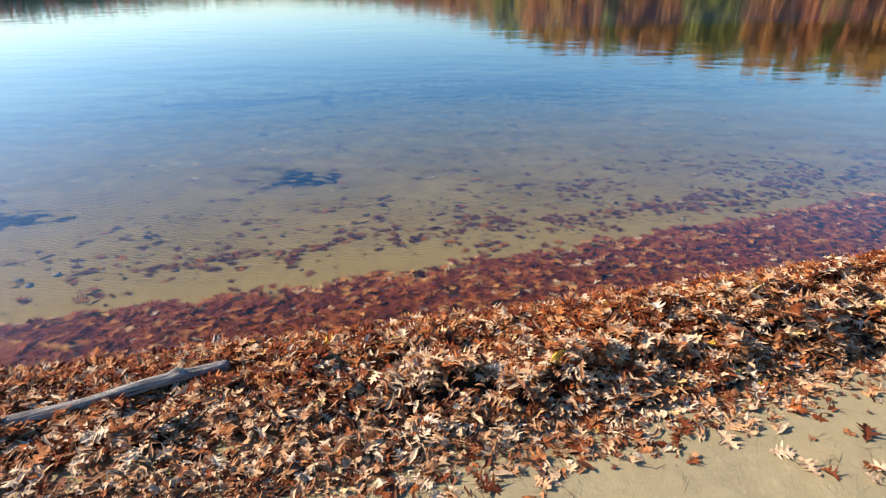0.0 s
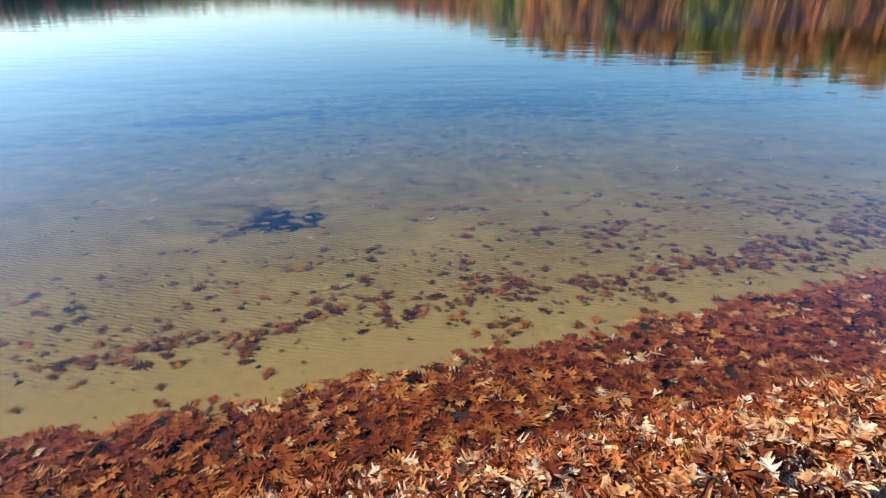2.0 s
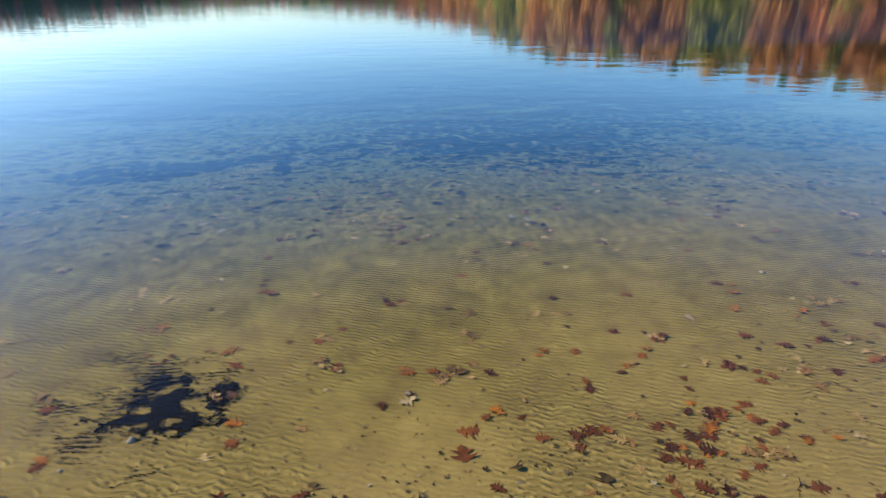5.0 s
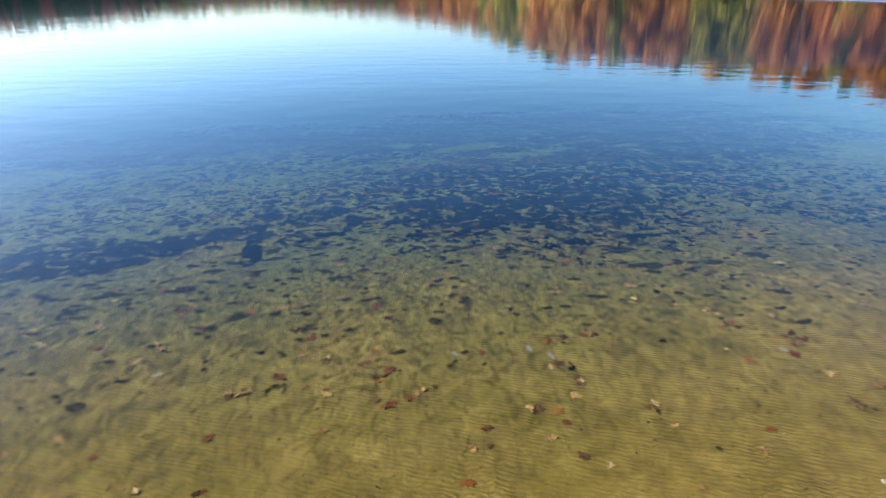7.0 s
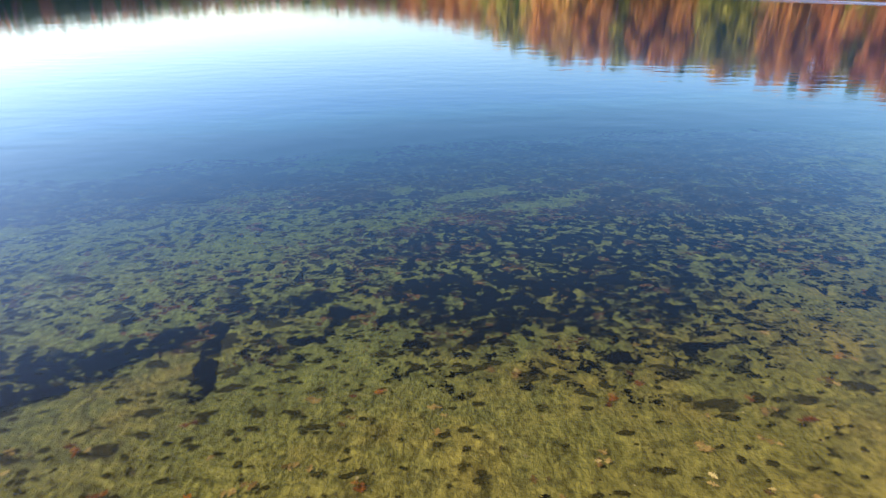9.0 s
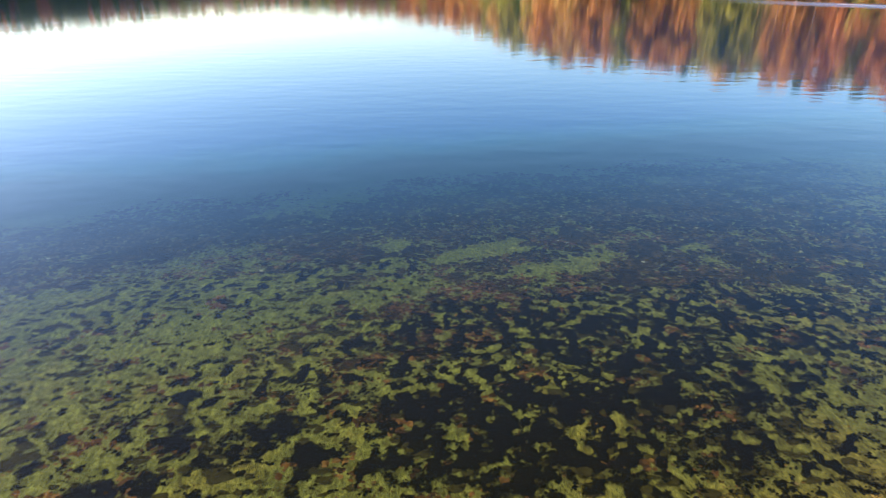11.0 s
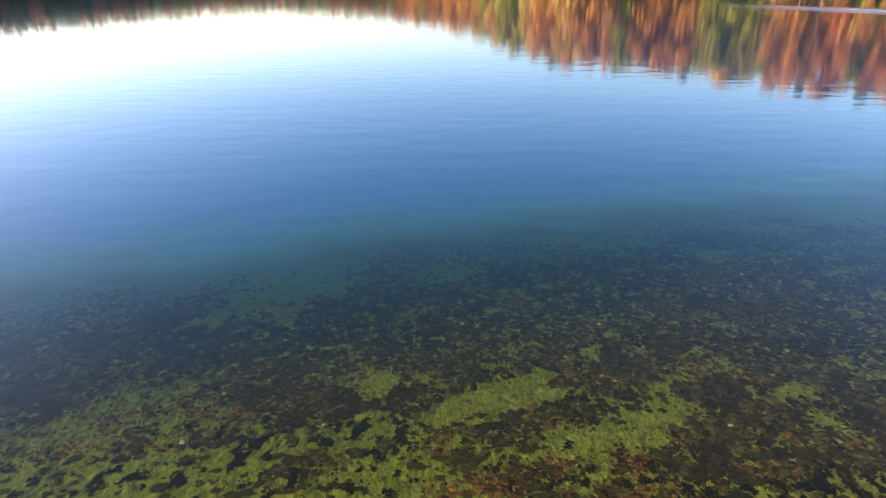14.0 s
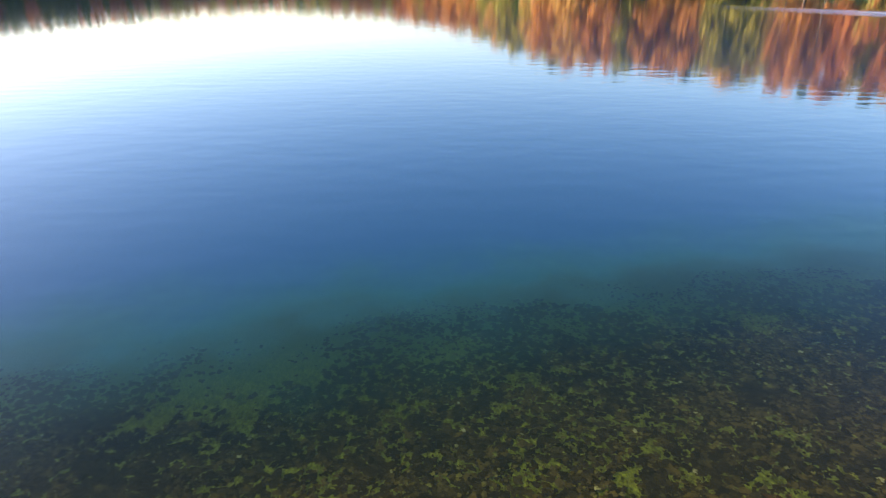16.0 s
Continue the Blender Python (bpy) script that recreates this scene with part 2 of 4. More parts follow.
def leaf_material(name, stops, gloss, glow, shine=0.2):
    """Leaf colours picked leaf by leaf, with blotches, veins' grain and some light through the blade."""
    m, t, out = material(name)
    g = node(t, "ShaderNodeNewGeometry")
    ob = node(t, "ShaderNodeObjectInfo")
    pick = math_node(t, "FRACT", math_node(t, "ADD", g.outputs["Random Per Island"], ob.outputs["Random"]))
    col = ramp(t, pick, stops)
    blotch = tex(t, g.outputs["Position"], 38.0, 4, 0.65)
    col = mix(t, smooth(t, blotch, 0.35, 0.72, 0.0, 0.6), col, (0.10, 0.035, 0.015))
    bump = node(t, "ShaderNodeBump", Strength=0.6, Distance=0.004, Height=tex(t, g.outputs["Position"], 120.0, 3))
    b = node(t, "ShaderNodeBsdfPrincipled", Base_Color=col, Roughness=gloss, Specular_IOR_Level=shine, Normal=bump.outputs[0])
    tr = node(t, "ShaderNodeBsdfTranslucent", Color=col)
    t.links.new(node(t, "ShaderNodeMixShader", _0=glow, _1=b.outputs[0], _2=tr.outputs[0]).outputs[0], out.inputs[0])
    return m

def plain_material(name, lo, hi, scale, rough=0.85, bump=0.01, stretch=(1, 1, 1), spread=0.0, shine=0.15):
    m, t, out = material(name)
    tc = node(t, "ShaderNodeTexCoord").outputs["Object"]
    mp = node(t, "ShaderNodeMapping", Vector=tc)
    mp.inputs["Scale"].default_value = stretch
    a, b = tex(t, mp.outputs[0], scale, 6, 0.6), tex(t, mp.outputs[0], scale * 6, 3)
    f = math_node(t, "ADD", math_node(t, "MULTIPLY", a, 0.7), math_node(t, "MULTIPLY", b, 0.3))
    if spread:
        r = node(t, "ShaderNodeNewGeometry").outputs["Random Per Island"]
        r = math_node(t, "ADD", r, node(t, "ShaderNodeObjectInfo").outputs["Random"])
        f = math_node(t, "ADD", f, math_node(t, "MULTIPLY", math_node(t, "SUBTRACT", math_node(t, "FRACT", r), 0.5), spread))
    col = ramp(t, f, [(0.3, lo), (0.7, hi)])
    bp = node(t, "ShaderNodeBump", Strength=0.7, Distance=bump, Height=f)
    p = node(t, "ShaderNodeBsdfPrincipled", Base_Color=col, Roughness=rough, Specular_IOR_Level=shine, Normal=bp.outputs[0])
    t.links.new(p.outputs[0], out.inputs[0])
    return m

BED, WATER = bed_material(), water_material()
DRY = leaf_material("dry_oak_leaf", [(0.0, (0.09, 0.018, 0.007)), (0.15, (0.25, 0.058, 0.017)), (0.31, (0.49, 0.170, 0.054)), (0.47, (0.64, 0.325, 0.145)),
                                     (0.68, (0.73, 0.46, 0.25)), (0.88, (0.80, 0.57, 0.35)), (0.98, (0.82, 0.64, 0.43)), (1.0, (0.82, 0.46, 0.05))], 0.6, 0.08, 0.08)
DAMP = leaf_material("damp_oak_leaf", [(0.0, (0.07, 0.013, 0.005)), (0.26, (0.24, 0.044, 0.012)), (0.54, (0.44, 0.120, 0.029)), (0.78, (0.58, 0.25, 0.085)),
                                       (0.93, (0.70, 0.44, 0.23)), (0.985, (0.80, 0.60, 0.40)), (1.0, (0.82, 0.46, 0.05))], 0.6, 0.08, 0.08)
BROKEN = leaf_material("broken_oak_leaf", [(0.0, (0.07, 0.018, 0.008)), (0.3, (0.22, 0.070, 0.026)), (0.6, (0.42, 0.20, 0.09)), (0.85, (0.60, 0.38, 0.20)), (1.0, (0.72, 0.53, 0.33))], 0.6, 0.05, 0.1)
WET = leaf_material("soaked_oak_leaf", [(0.0, (0.04, 0.008, 0.004)), (0.25, (0.13, 0.023, 0.007)), (0.58, (0.235, 0.052, 0.011)), (0.84, (0.33, 0.102, 0.020)),
                                        (0.95, (0.48, 0.22, 0.05)), (1.0, (0.52, 0.39, 0.22))], 0.7, 0.06, 0.03)
SUNK = leaf_material("sunken_oak_leaf", [(0.0, (0.018, 0.011, 0.007)), (0.22, (0.070, 0.022, 0.009)), (0.45, (0.115, 0.036, 0.010)), (0.60, (0.17, 0.056, 0.012)), (0.70, (0.31, 0.105, 0.010)),
                                         (0.78, (0.17, 0.090, 0.026)), (0.97, (0.27, 0.180, 0.058)), (1.0, (0.29, 0.22, 0.11))], 0.8, 0.06, 0.03)
SILTED = leaf_material("silted_oak_leaf", [(0.0, (0.055, 0.035, 0.014)), (0.3, (0.145, 0.085, 0.028)), (0.6, (0.26, 0.165, 0.055)), (0.9, (0.36, 0.245, 0.085)), (1.0, (0.40, 0.31, 0.14))], 0.9, 0.03, 0.02)
PALE = plain_material("bleached_leaf", (0.12, 0.10, 0.068), (0.26, 0.225, 0.165), 25)
# mould painted near black, to deepen the shade between the leaves
MOULD_SHADE = plain_material("leaf_mould", (0.010, 0.006, 0.004), (0.050, 0.026, 0.014), 40)
BLACK = plain_material("black_weed", (0.002, 0.002, 0.001), (0.011, 0.009, 0.005), 30, spread=0.5, shine=0.0)
def litter_material(name, stops):
    """Rotting leaves, each its own shade, blotched."""
    m, t, out = material(name)
    g = node(t, "ShaderNodeNewGeometry")
    col = ramp(t, g.outputs["Random Per Island"], stops)
    col = mix(t, smooth(t, tex(t, g.outputs["Position"], 28.0, 4, 0.65), 0.4, 0.7, 0.0, 0.6), col, (0.012, 0.010, 0.006))
    col = mix(t, smooth(t, tex(t, g.outputs["Position"], 1.5, 4, 0.6), 0.42, 0.62, 0.0, 0.7), col, (0.012, 0.010, 0.007))
    p = node(t, "ShaderNodeBsdfPrincipled", Base_Color=col, Roughness=0.9, Specular_IOR_Level=0.0)
    t.links.new(p.outputs[0], out.inputs[0])
    return m

def growth_material(name, lo, hi, rim=0.6, lace=0.6):
    """Weed that thins out towards its rim, where the bed shows between the strands."""
    m, t, out = material(name)
    pos = node(t, "ShaderNodeNewGeometry").outputs["Position"]
    a = t.nodes.new("ShaderNodeAttribute")
    a.attribute_name = "thick"
    n1, n2 = tex(t, pos, 22.0, 4, 0.65), tex(t, pos, 90.0, 2)
    col = ramp(t, n1, [(0.3, lo), (0.7, hi)])
    edge = math_node(t, "ADD", a.outputs["Fac"], math_node(t, "MULTIPLY", math_node(t, "SUBTRACT", math_node(t, "ADD", n1, math_node(t, "MULTIPLY", n2, 0.5)), 0.75), lace))
    bp = node(t, "ShaderNodeBump", Strength=0.7, Distance=0.01, Height=n1)
    p = node(t, "ShaderNodeBsdfPrincipled", Base_Color=col, Roughness=0.9, Specular_IOR_Level=0.0, Normal=bp.outputs[0])
    mixed = node(t, "ShaderNodeMixShader", _0=smooth(t, edge, -0.05, rim, 0.0, 0.97), _1=node(t, "ShaderNodeBsdfTransparent").outputs[0], _2=p.outputs[0])
    t.links.new(mixed.outputs[0], out.inputs[0])
    return m

BROWN = litter_material("rotting_leaves", [(0.0, (0.014, 0.010, 0.005)), (0.40, (0.050, 0.032, 0.013)), (0.72, (0.095, 0.066, 0.027)), (0.92, (0.14, 0.115, 0.042)), (0.985, (0.21, 0.185, 0.070)), (1.0, (0.40, 0.38, 0.28))])
DEBRIS = litter_material("leaf_crumbs", [(0.0, (0.025, 0.016, 0.008)), (0.45, (0.11, 0.068, 0.026)), (0.85, (0.24, 0.165, 0.065)), (1.0, (0.30, 0.24, 0.13))])
MUCK = litter_material("black_brown_litter", [(0.0, (0.012, 0.009, 0.005)), (0.6, (0.042, 0.030, 0.013)), (1.0, (0.11, 0.078, 0.032))])
BLACK_BED = growth_material("black_weed_bed", (0.002, 0.002, 0.001), (0.011, 0.009, 0.005), 0.2, 0.6)
TUFT = growth_material("dark_tuft", (0.010, 0.008, 0.003), (0.045, 0.036, 0.012), 0.42)
RUST = litter_material("rust_brown_leaves", [(0.0, (0.015, 0.009, 0.005)), (0.4, (0.085, 0.034, 0.014)), (0.8, (0.160, 0.066, 0.026)), (1.0, (0.28, 0.135, 0.050))])
STONE = plain_material("lake_stone", (0.07, 0.058, 0.04), (0.24, 0.21, 0.15), 12, spread=0.4)
DRIFT = plain_material("weathered_wood", (0.012, 0.010, 0.008), (0.54, 0.46, 0.37), 6, 0.85, 0.03, (0.8, 10, 10))
BARK = plain_material("bark", (0.08, 0.062, 0.048), (0.28, 0.235, 0.19), 3, 0.9, 0.03, (6, 6, 1))
def foliage_material(name, lo, hi):
    """Leaf colours by spray, with light through the leaves."""
    m, t, out = material(name)
    g = node(t, "ShaderNodeNewGeometry")
    r = math_node(t, "FRACT", math_node(t, "ADD", g.outputs["Random Per Island"], node(t, "ShaderNodeObjectInfo").outputs["Random"]))
    f = math_node(t, "ADD", math_node(t, "MULTIPLY", r, 0.6), math_node(t, "MULTIPLY", tex(t, g.outputs["Position"], 0.45, 4), 0.4))
    col = ramp(t, f, [(0.15, lo), (0.85, hi)])
    d = node(t, "ShaderNodeBsdfPrincipled", Base_Color=col, Roughness=0.7)
    tr = node(t, "ShaderNodeBsdfTranslucent", Color=col)
    t.links.new(node(t, "ShaderNodeMixShader", _0=0.55, _1=d.outputs[0], _2=tr.outputs[0]).outputs[0], out.inputs[0])
    return m

FOLIAGE = {
    "orange": foliage_material("russet_leaves", (0.36, 0.155, 0.040), (0.66, 0.35, 0.105)),
    "gold": foliage_material("golden_leaves", (0.40, 0.24, 0.06), (0.68, 0.45, 0.15)),
    "red": foliage_material("red_brown_leaves", (0.31, 0.118, 0.042), (0.56, 0.245, 0.090)),
    "olive": foliage_material("olive_leaves", (0.20, 0.20, 0.04), (0.46, 0.43, 0.10)),
    "pine": foliage_material("pine_needles", (0.06, 0.095, 0.022), (0.18, 0.24, 0.055)),
    "bare": foliage_material("bare_twigs", (0.29, 0.15, 0.075), (0.55, 0.30, 0.145)),
}

# ---- mesh helpers ----
def mesh_of(name, verts, faces, mat_, smooth_=False):
    """A mesh from an (n, 3) array and an (m, k) array of corners."""
    verts, faces = np.asarray(verts, float), np.asarray(faces, int)
    me = bpy.data.meshes.new(name)
    k = faces.shape[1]
    me.vertices.add(len(verts))
    me.vertices.foreach_set("co", verts.ravel())
    me.loops.add(faces.size)
    me.loops.foreach_set("vertex_index", faces.ravel())
    me.polygons.add(len(faces))
    me.polygons.foreach_set("loop_start", np.arange(len(faces)) * k)
    me.polygons.foreach_set("use_smooth", np.full(len(faces), smooth_))
    me.update(calc_edges=True)
    me.materials.append(mat_)
    return me

def part(name, me, parent, label=""):
    ob = new(name, me)
    ob.parent = parent
    return tagged(ob, label) if label else ob

def spread(templates, which, places, mats3):
    """Many copies of small templates, joined: arrays of corners and faces."""
    vs, fs, base = [], [], 0
    for k, (tv, tf) in enumerate(templates):
        sel = np.where(which == k)[0]
        if not len(sel):
            continue
        v = np.einsum("nij,vj->nvi", mats3[sel], tv) + places[sel][:, None, :]
        f = tf[None] + (np.arange(len(sel)) * len(tv))[:, None, None] + base
        vs.append(v.reshape(-1, 3))
        fs.append(f.reshape(-1, tf.shape[1]))
        base += len(sel) * len(tv)
    return np.concatenate(vs), np.concatenate(fs)

def turns(n, tilt, size, rng):
    """Random turns: any heading, a tilt of about that many radians, times the sizes."""
    a, b, c = rng.uniform(0, 2 * np.pi, n), rng.uniform(0, 2 * np.pi, n), np.abs(rng.normal(0, 1, n)) * tilt
    ax = np.stack([np.cos(b), np.sin(b), np.zeros(n)], -1)
    K = np.zeros((n, 3, 3))
    K[:, 0, 1], K[:, 0, 2], K[:, 1, 0], K[:, 1, 2], K[:, 2, 0], K[:, 2, 1] = -ax[:, 2], ax[:, 1], ax[:, 2], -ax[:, 0], -ax[:, 1], ax[:, 0]
    R = np.eye(3)[None] + np.sin(c)[:, None, None] * K + (1 - np.cos(c))[:, None, None] * (K @ K)
    Z = np.zeros((n, 3, 3))
    Z[:, 0, 0], Z[:, 0, 1], Z[:, 1, 0], Z[:, 1, 1], Z[:, 2, 2] = np.cos(a), -np.sin(a), np.sin(a), np.cos(a), 1
    return (R @ Z) * np.asarray(size)[:, None, None]

def oak_leaf(rng, curl, lobes=4, fold=0.0):
    """One lobed oak leaf, a unit long, along x: stalk, midrib and four rounded lobes a side, bent and crumpled."""
    tooth = np.array([0.02, 0.02, 0.20, 0.58, 0.66, 0.24, 0.20, 0.80, 1.02, 0.40, 0.20, 0.84, 1.12, 0.46, 0.22, 0.66, 0.88, 0.40, 0.30, 0.50, 0.22, 0.02])
    if lobes == 3:
        tooth = np.delete(tooth, [5, 6, 7, 8])
    n = len(tooth)
    u = np.linspace(0, 1, n)
    env = np.sin(np.pi * np.clip((u - 0.06) / 0.98, 0, 1)) ** 0.55 * (0.78 + 0.35 * u)
    wide = rng.uniform(0.36, 0.50)
    lo = env * tooth * rng.uniform(0.88, 1.12, n) * wide + 0.007
    ro = env * tooth * rng.uniform(0.88, 1.12, n) * wide + 0.007
    shift = np.where(tooth > 0.6, 0.045, -0.010) * (u < 0.97) + np.where(tooth > 0.85, 0.025, 0.0)
    bend, cup, twist, w1, w2 = rng.normal(0, curl), rng.normal(0.06, curl), rng.normal(0, curl), rng.uniform(0, 6), rng.uniform(0, 6)
    crease = abs(rng.normal(0, fold)) * rng.choice((-1, 1))
    z0 = bend * (u - 0.5) ** 2 * 1.6
    rows = []
    for i in range(n):
        for side, w in ((1, lo[i]), (0, 0.0), (-1, ro[i])):
            rows.append((u[i] - 0.5 + shift[i] * abs(side), side * w / math.hypot(1.0, crease),
                         z0[i] + cup * w * w * 2.6 + twist * side * w * (u[i] - 0.5) * 1.6 + crease * w
                         + abs(side) * (0.02 + curl * 0.22) * w / 0.4 * math.sin(u[i] * 11 + (w1 if side > 0 else w2))))
    f = []
    for i in range(n - 1):
        for c in (0, 1):
            a = i * 3 + c
            f.append((a, a + 3, a + 4, a + 1))
    return np.array(rows), np.array(f)

rng = np.random.default_rng(11)
CRISP = [oak_leaf(rng, 0.26, 3 + k % 2, 0.30) for k in range(24)]
LIMP = [oak_leaf(rng, 0.10, 3 + k % 2) for k in range(10)]

def mound(rng, n=9):
    """A ragged low clump of weed or litter, a unit wide."""
    a = np.arange(n) / n * 2 * np.pi + rng.uniform(-0.25, 0.25, n)
    r = rng.uniform(0.35, 1.25, n)
    v = [(0, 0, rng.uniform(0.05, 0.12))] + [(math.cos(p) * q, math.sin(p) * q, rng.uniform(0.0, 0.07)) for p, q in zip(a, r)]
    return np.array(v), np.array([(0, 1 + i, 1 + (i + 1) % n) for i in range(n)])

MOUNDS = [mound(rng) for _ in range(12)]

# ---- ground, one sheet from the beach down the lake bed to the far shore ----
def steps(lo, hi, fine, limit):
    a = list(np.arange(lo, hi, fine))
    d = fine
    while a[-1] < limit:
        d *= 1.12
        a.append(a[-1] + d)
    d = fine
    while a[0] > -limit:
        d *= 1.12
        a.insert(0, a[0] - d)
    return np.array(a)

gx, gy = steps(-6.0, 8.0, 0.08, 1500.0), steps(0.0, 9.0, 0.08, 1500.0)
gv = [(x, y, ground_z(x, y)) for y in gy for x in gx]
i, j = np.meshgrid(np.arange(len(gx) - 1), np.arange(len(gy) - 1))
q = (j * len(gx) + i).ravel()
gf = np.stack([q, q + 1, q + 1 + len(gx), q + len(gx)], -1)
tagged(new("ground", mesh_of("ground", gv, gf, BED, True)), "tan sandy beach sloping into a shallow lake bed", "ground", kind="structure")

wx, wy = steps(-20.0, 20.0, 4.0, 900.0), steps(0.0, 40.0, 4.0, 900.0)
wy = wy[wy > -60]
wv = [(x, y, 0.0) for y in wy for x in wx]
i, j = np.meshgrid(np.arange(len(wx) - 1), np.arange(len(wy) - 1))
q = (j * len(wx) + i).ravel()
wf = np.stack([q, q + 1, q + 1 + len(wx), q + len(wx)], -1)
tagged(new("water", mesh_of("water", wv, wf, WATER, True)), "calm clear lake water reflecting sky and autumn trees", "water", kind="structure")

# ---- far shore trees ----
def crown_mesh(name, kind, r):
    """A crown of some hundred small leafy sprays round a few limbs, uneven and with gaps."""
    pts, tall = [], 22.0
    if kind == "pine":
        for _ in range(620):
            h = r.uniform(0.06, 1.0)
            w = (1.02 - h) ** 0.8 * 4.6 * (0.55 + 0.45 * math.sin(h * 55) ** 2) * math.sqrt(r.uniform(0.1, 1))
            a = r.uniform(0, 6.283)
            pts.append((w * math.cos(a), w * math.sin(a), h * tall))
        size = r.uniform(0.5, 1.0, len(pts))
    else:
        lobes = [(r.normal(0, 2.1), r.normal(0, 2.1), h * tall, r.uniform(2.0, 3.3) * (1.15 - 0.4 * h)) for h in np.linspace(0.10, 0.88, 15)]
        for lx, ly, lz, lr in lobes:
            for _ in range(44 if kind != "bare" else 26):
                d = r.normal(0, 1, 3)
                d /= np.linalg.norm(d)
                d *= lr * r.uniform(0.45, 1.0)
                pts.append((lx + d[0], ly + d[1], min(lz + d[2] * 1.1, tall)))
        size = r.uniform(0.52, 1.15, len(pts)) * (0.6 if kind == "bare" else 1.0)
    spray = np.array([(1, 0, 0.1), (0, 0.6, -0.15), (-1, 0, 0.1), (0, -0.6, -0.15), (0.1, 0.1, 0.45)])
    faces = np.array([(0, 1, 4), (1, 2, 4), (2, 3, 4), (3, 0, 4)])
    v, f = spread([(spray, faces)], np.zeros(len(pts), int), np.array(pts), turns(len(pts), 1.0, size, r))
    return mesh_of(name, v, f, FOLIAGE[kind])

def trunk_mesh(name, r, tall):
    """A tapered trunk with a few rising limbs."""
    v, f = [], []
    def tube(path, radii):
        b = len(v)
        for (x, y, z), q in zip(path, radii):
            for k in range(6):
                a = k * math.pi / 3
                v.append((x + q * math.cos(a), y + q * math.sin(a), z))
        for s in range(len(path) - 1):
            for k in range(6):
                f.append((b + s * 6 + k, b + s * 6 + (k + 1) % 6, b + s * 6 + 6 + (k + 1) % 6, b + s * 6 + 6 + k))
    lean = r.normal(0, 0.5, 2)
    tube([(lean[0] * h * h, lean[1] * h * h, h * tall - 0.5 * (h == 0)) for h in (0, 0.15, 0.4, 0.7, 0.95)], (0.34, 0.24, 0.18, 0.11, 0.03))
    for _ in range(7):
        h, a, l = r.uniform(0.3, 0.75), r.uniform(0, 6.28), r.uniform(1.6, 3.6)
        x, y, z = lean[0] * h * h, lean[1] * h * h, h * tall
        tube([(x, y, z), (x + l * 0.5 * math.cos(a), y + l * 0.5 * math.sin(a), z + l * 0.4), (x + l * math.cos(a), y + l * math.sin(a), z + l)], (0.1, 0.07, 0.02))
    return mesh_of(name, v, f, BARK, True)

TREE_WORDS = {"orange": "tall oak with russet orange autumn leaves on the far shore", "gold": "tall tree with golden yellow leaves on the far shore",
              "red": "tall oak with red-brown autumn leaves on the far shore", "olive": "tall tree with olive green leaves on the far shore",
              "pine": "dark green pine on the far lake shore", "bare": "nearly bare grey-brown tree on the far shore"}
models = {}
for kind in FOLIAGE:
    for v in range(3):
        r = np.random.default_rng(100 + len(models))
        top = new("tree")
        top.location = (0, 0, -500)
        part("trunk", trunk_mesh("trunk", r, 21.0), top)
        part("crown", crown_mesh("crown", kind, r), top)
        tagged(top, TREE_WORDS[kind], "tree", "trees on the far shore")
        models[kind, v] = top

# kinds of tree along the far shore, by bearing
STAND = [(-60, "pine pine red"), (-24, "red pine bare olive red"), (-4, "red orange orange olive"), (1, "olive orange orange"), (3.5, "pine olive gold"), (7.5, "pine olive orange"),
         (10, "orange orange gold"), (13.5, "pine bare"), (14.7, "olive"), (16, "orange red orange"), (19, "olive pine orange"), (21, "olive olive gold"), (22.2, "orange gold"),
         (23.2, "olive olive olive"), (25.0, "bare orange"), (27.4, "bare pine"), (28.6, "orange red orange"), (31.4, "olive olive pine"), (33.0, "orange gold red"),
         (36.5, "olive olive pine"), (38, "orange gold olive red")]
trng = np.random.default_rng(5)
first, behind = set(), {}
for row, gap in ((0, 4.4), (1, 5.2), (2, 5.6), (3, 3.4)):
    az = -56.0
    while az < (66 if row < 3 else -2):
        d = float(np.interp(az, SHORE_AZ, SHORE_D))
        az += math.degrees(gap / d) * trng.uniform(0.75, 1.25)
        kinds = [k for a, k in STAND if a <= az][-1].split()
        kind = kinds[trng.integers(len(kinds))]
        dd = d + 5 + row * 7 + trng.uniform(-2, 3)
        x, y = dd * math.sin(radians(az)), dd * math.cos(radians(az))
        key = (kind, int(trng.integers(3)))
        h = trng.uniform(0.93, 1.03) * (0.98 if kind == "pine" else 1.0) * (0.92 if row == 0 else 1.0) * float(np.interp(az, (-36, -30, -22, -15, 2, 8, 40), (0.98, 0.92, 0.85, 0.68, 1.00, 1.23, 1.27)))
        turn, wide = trng.uniform(0, 360), h * trng.uniform(0.85, 1.15)
        m = pose(x, y, ground_z(x, y), 0, 0, turn)
        if row:
            behind.setdefault(key, []).append((np.array(m.translation), np.array((m @ Matrix.Diagonal((wide, wide, h, 1))).to_3x3())))
            continue
        if key in first:
            ob = copy_thing(models[key], m)
        else:
            first.add(key)
            ob = models[key]
            ob.matrix_basis = m
        ob.scale = (wide, wide, h)
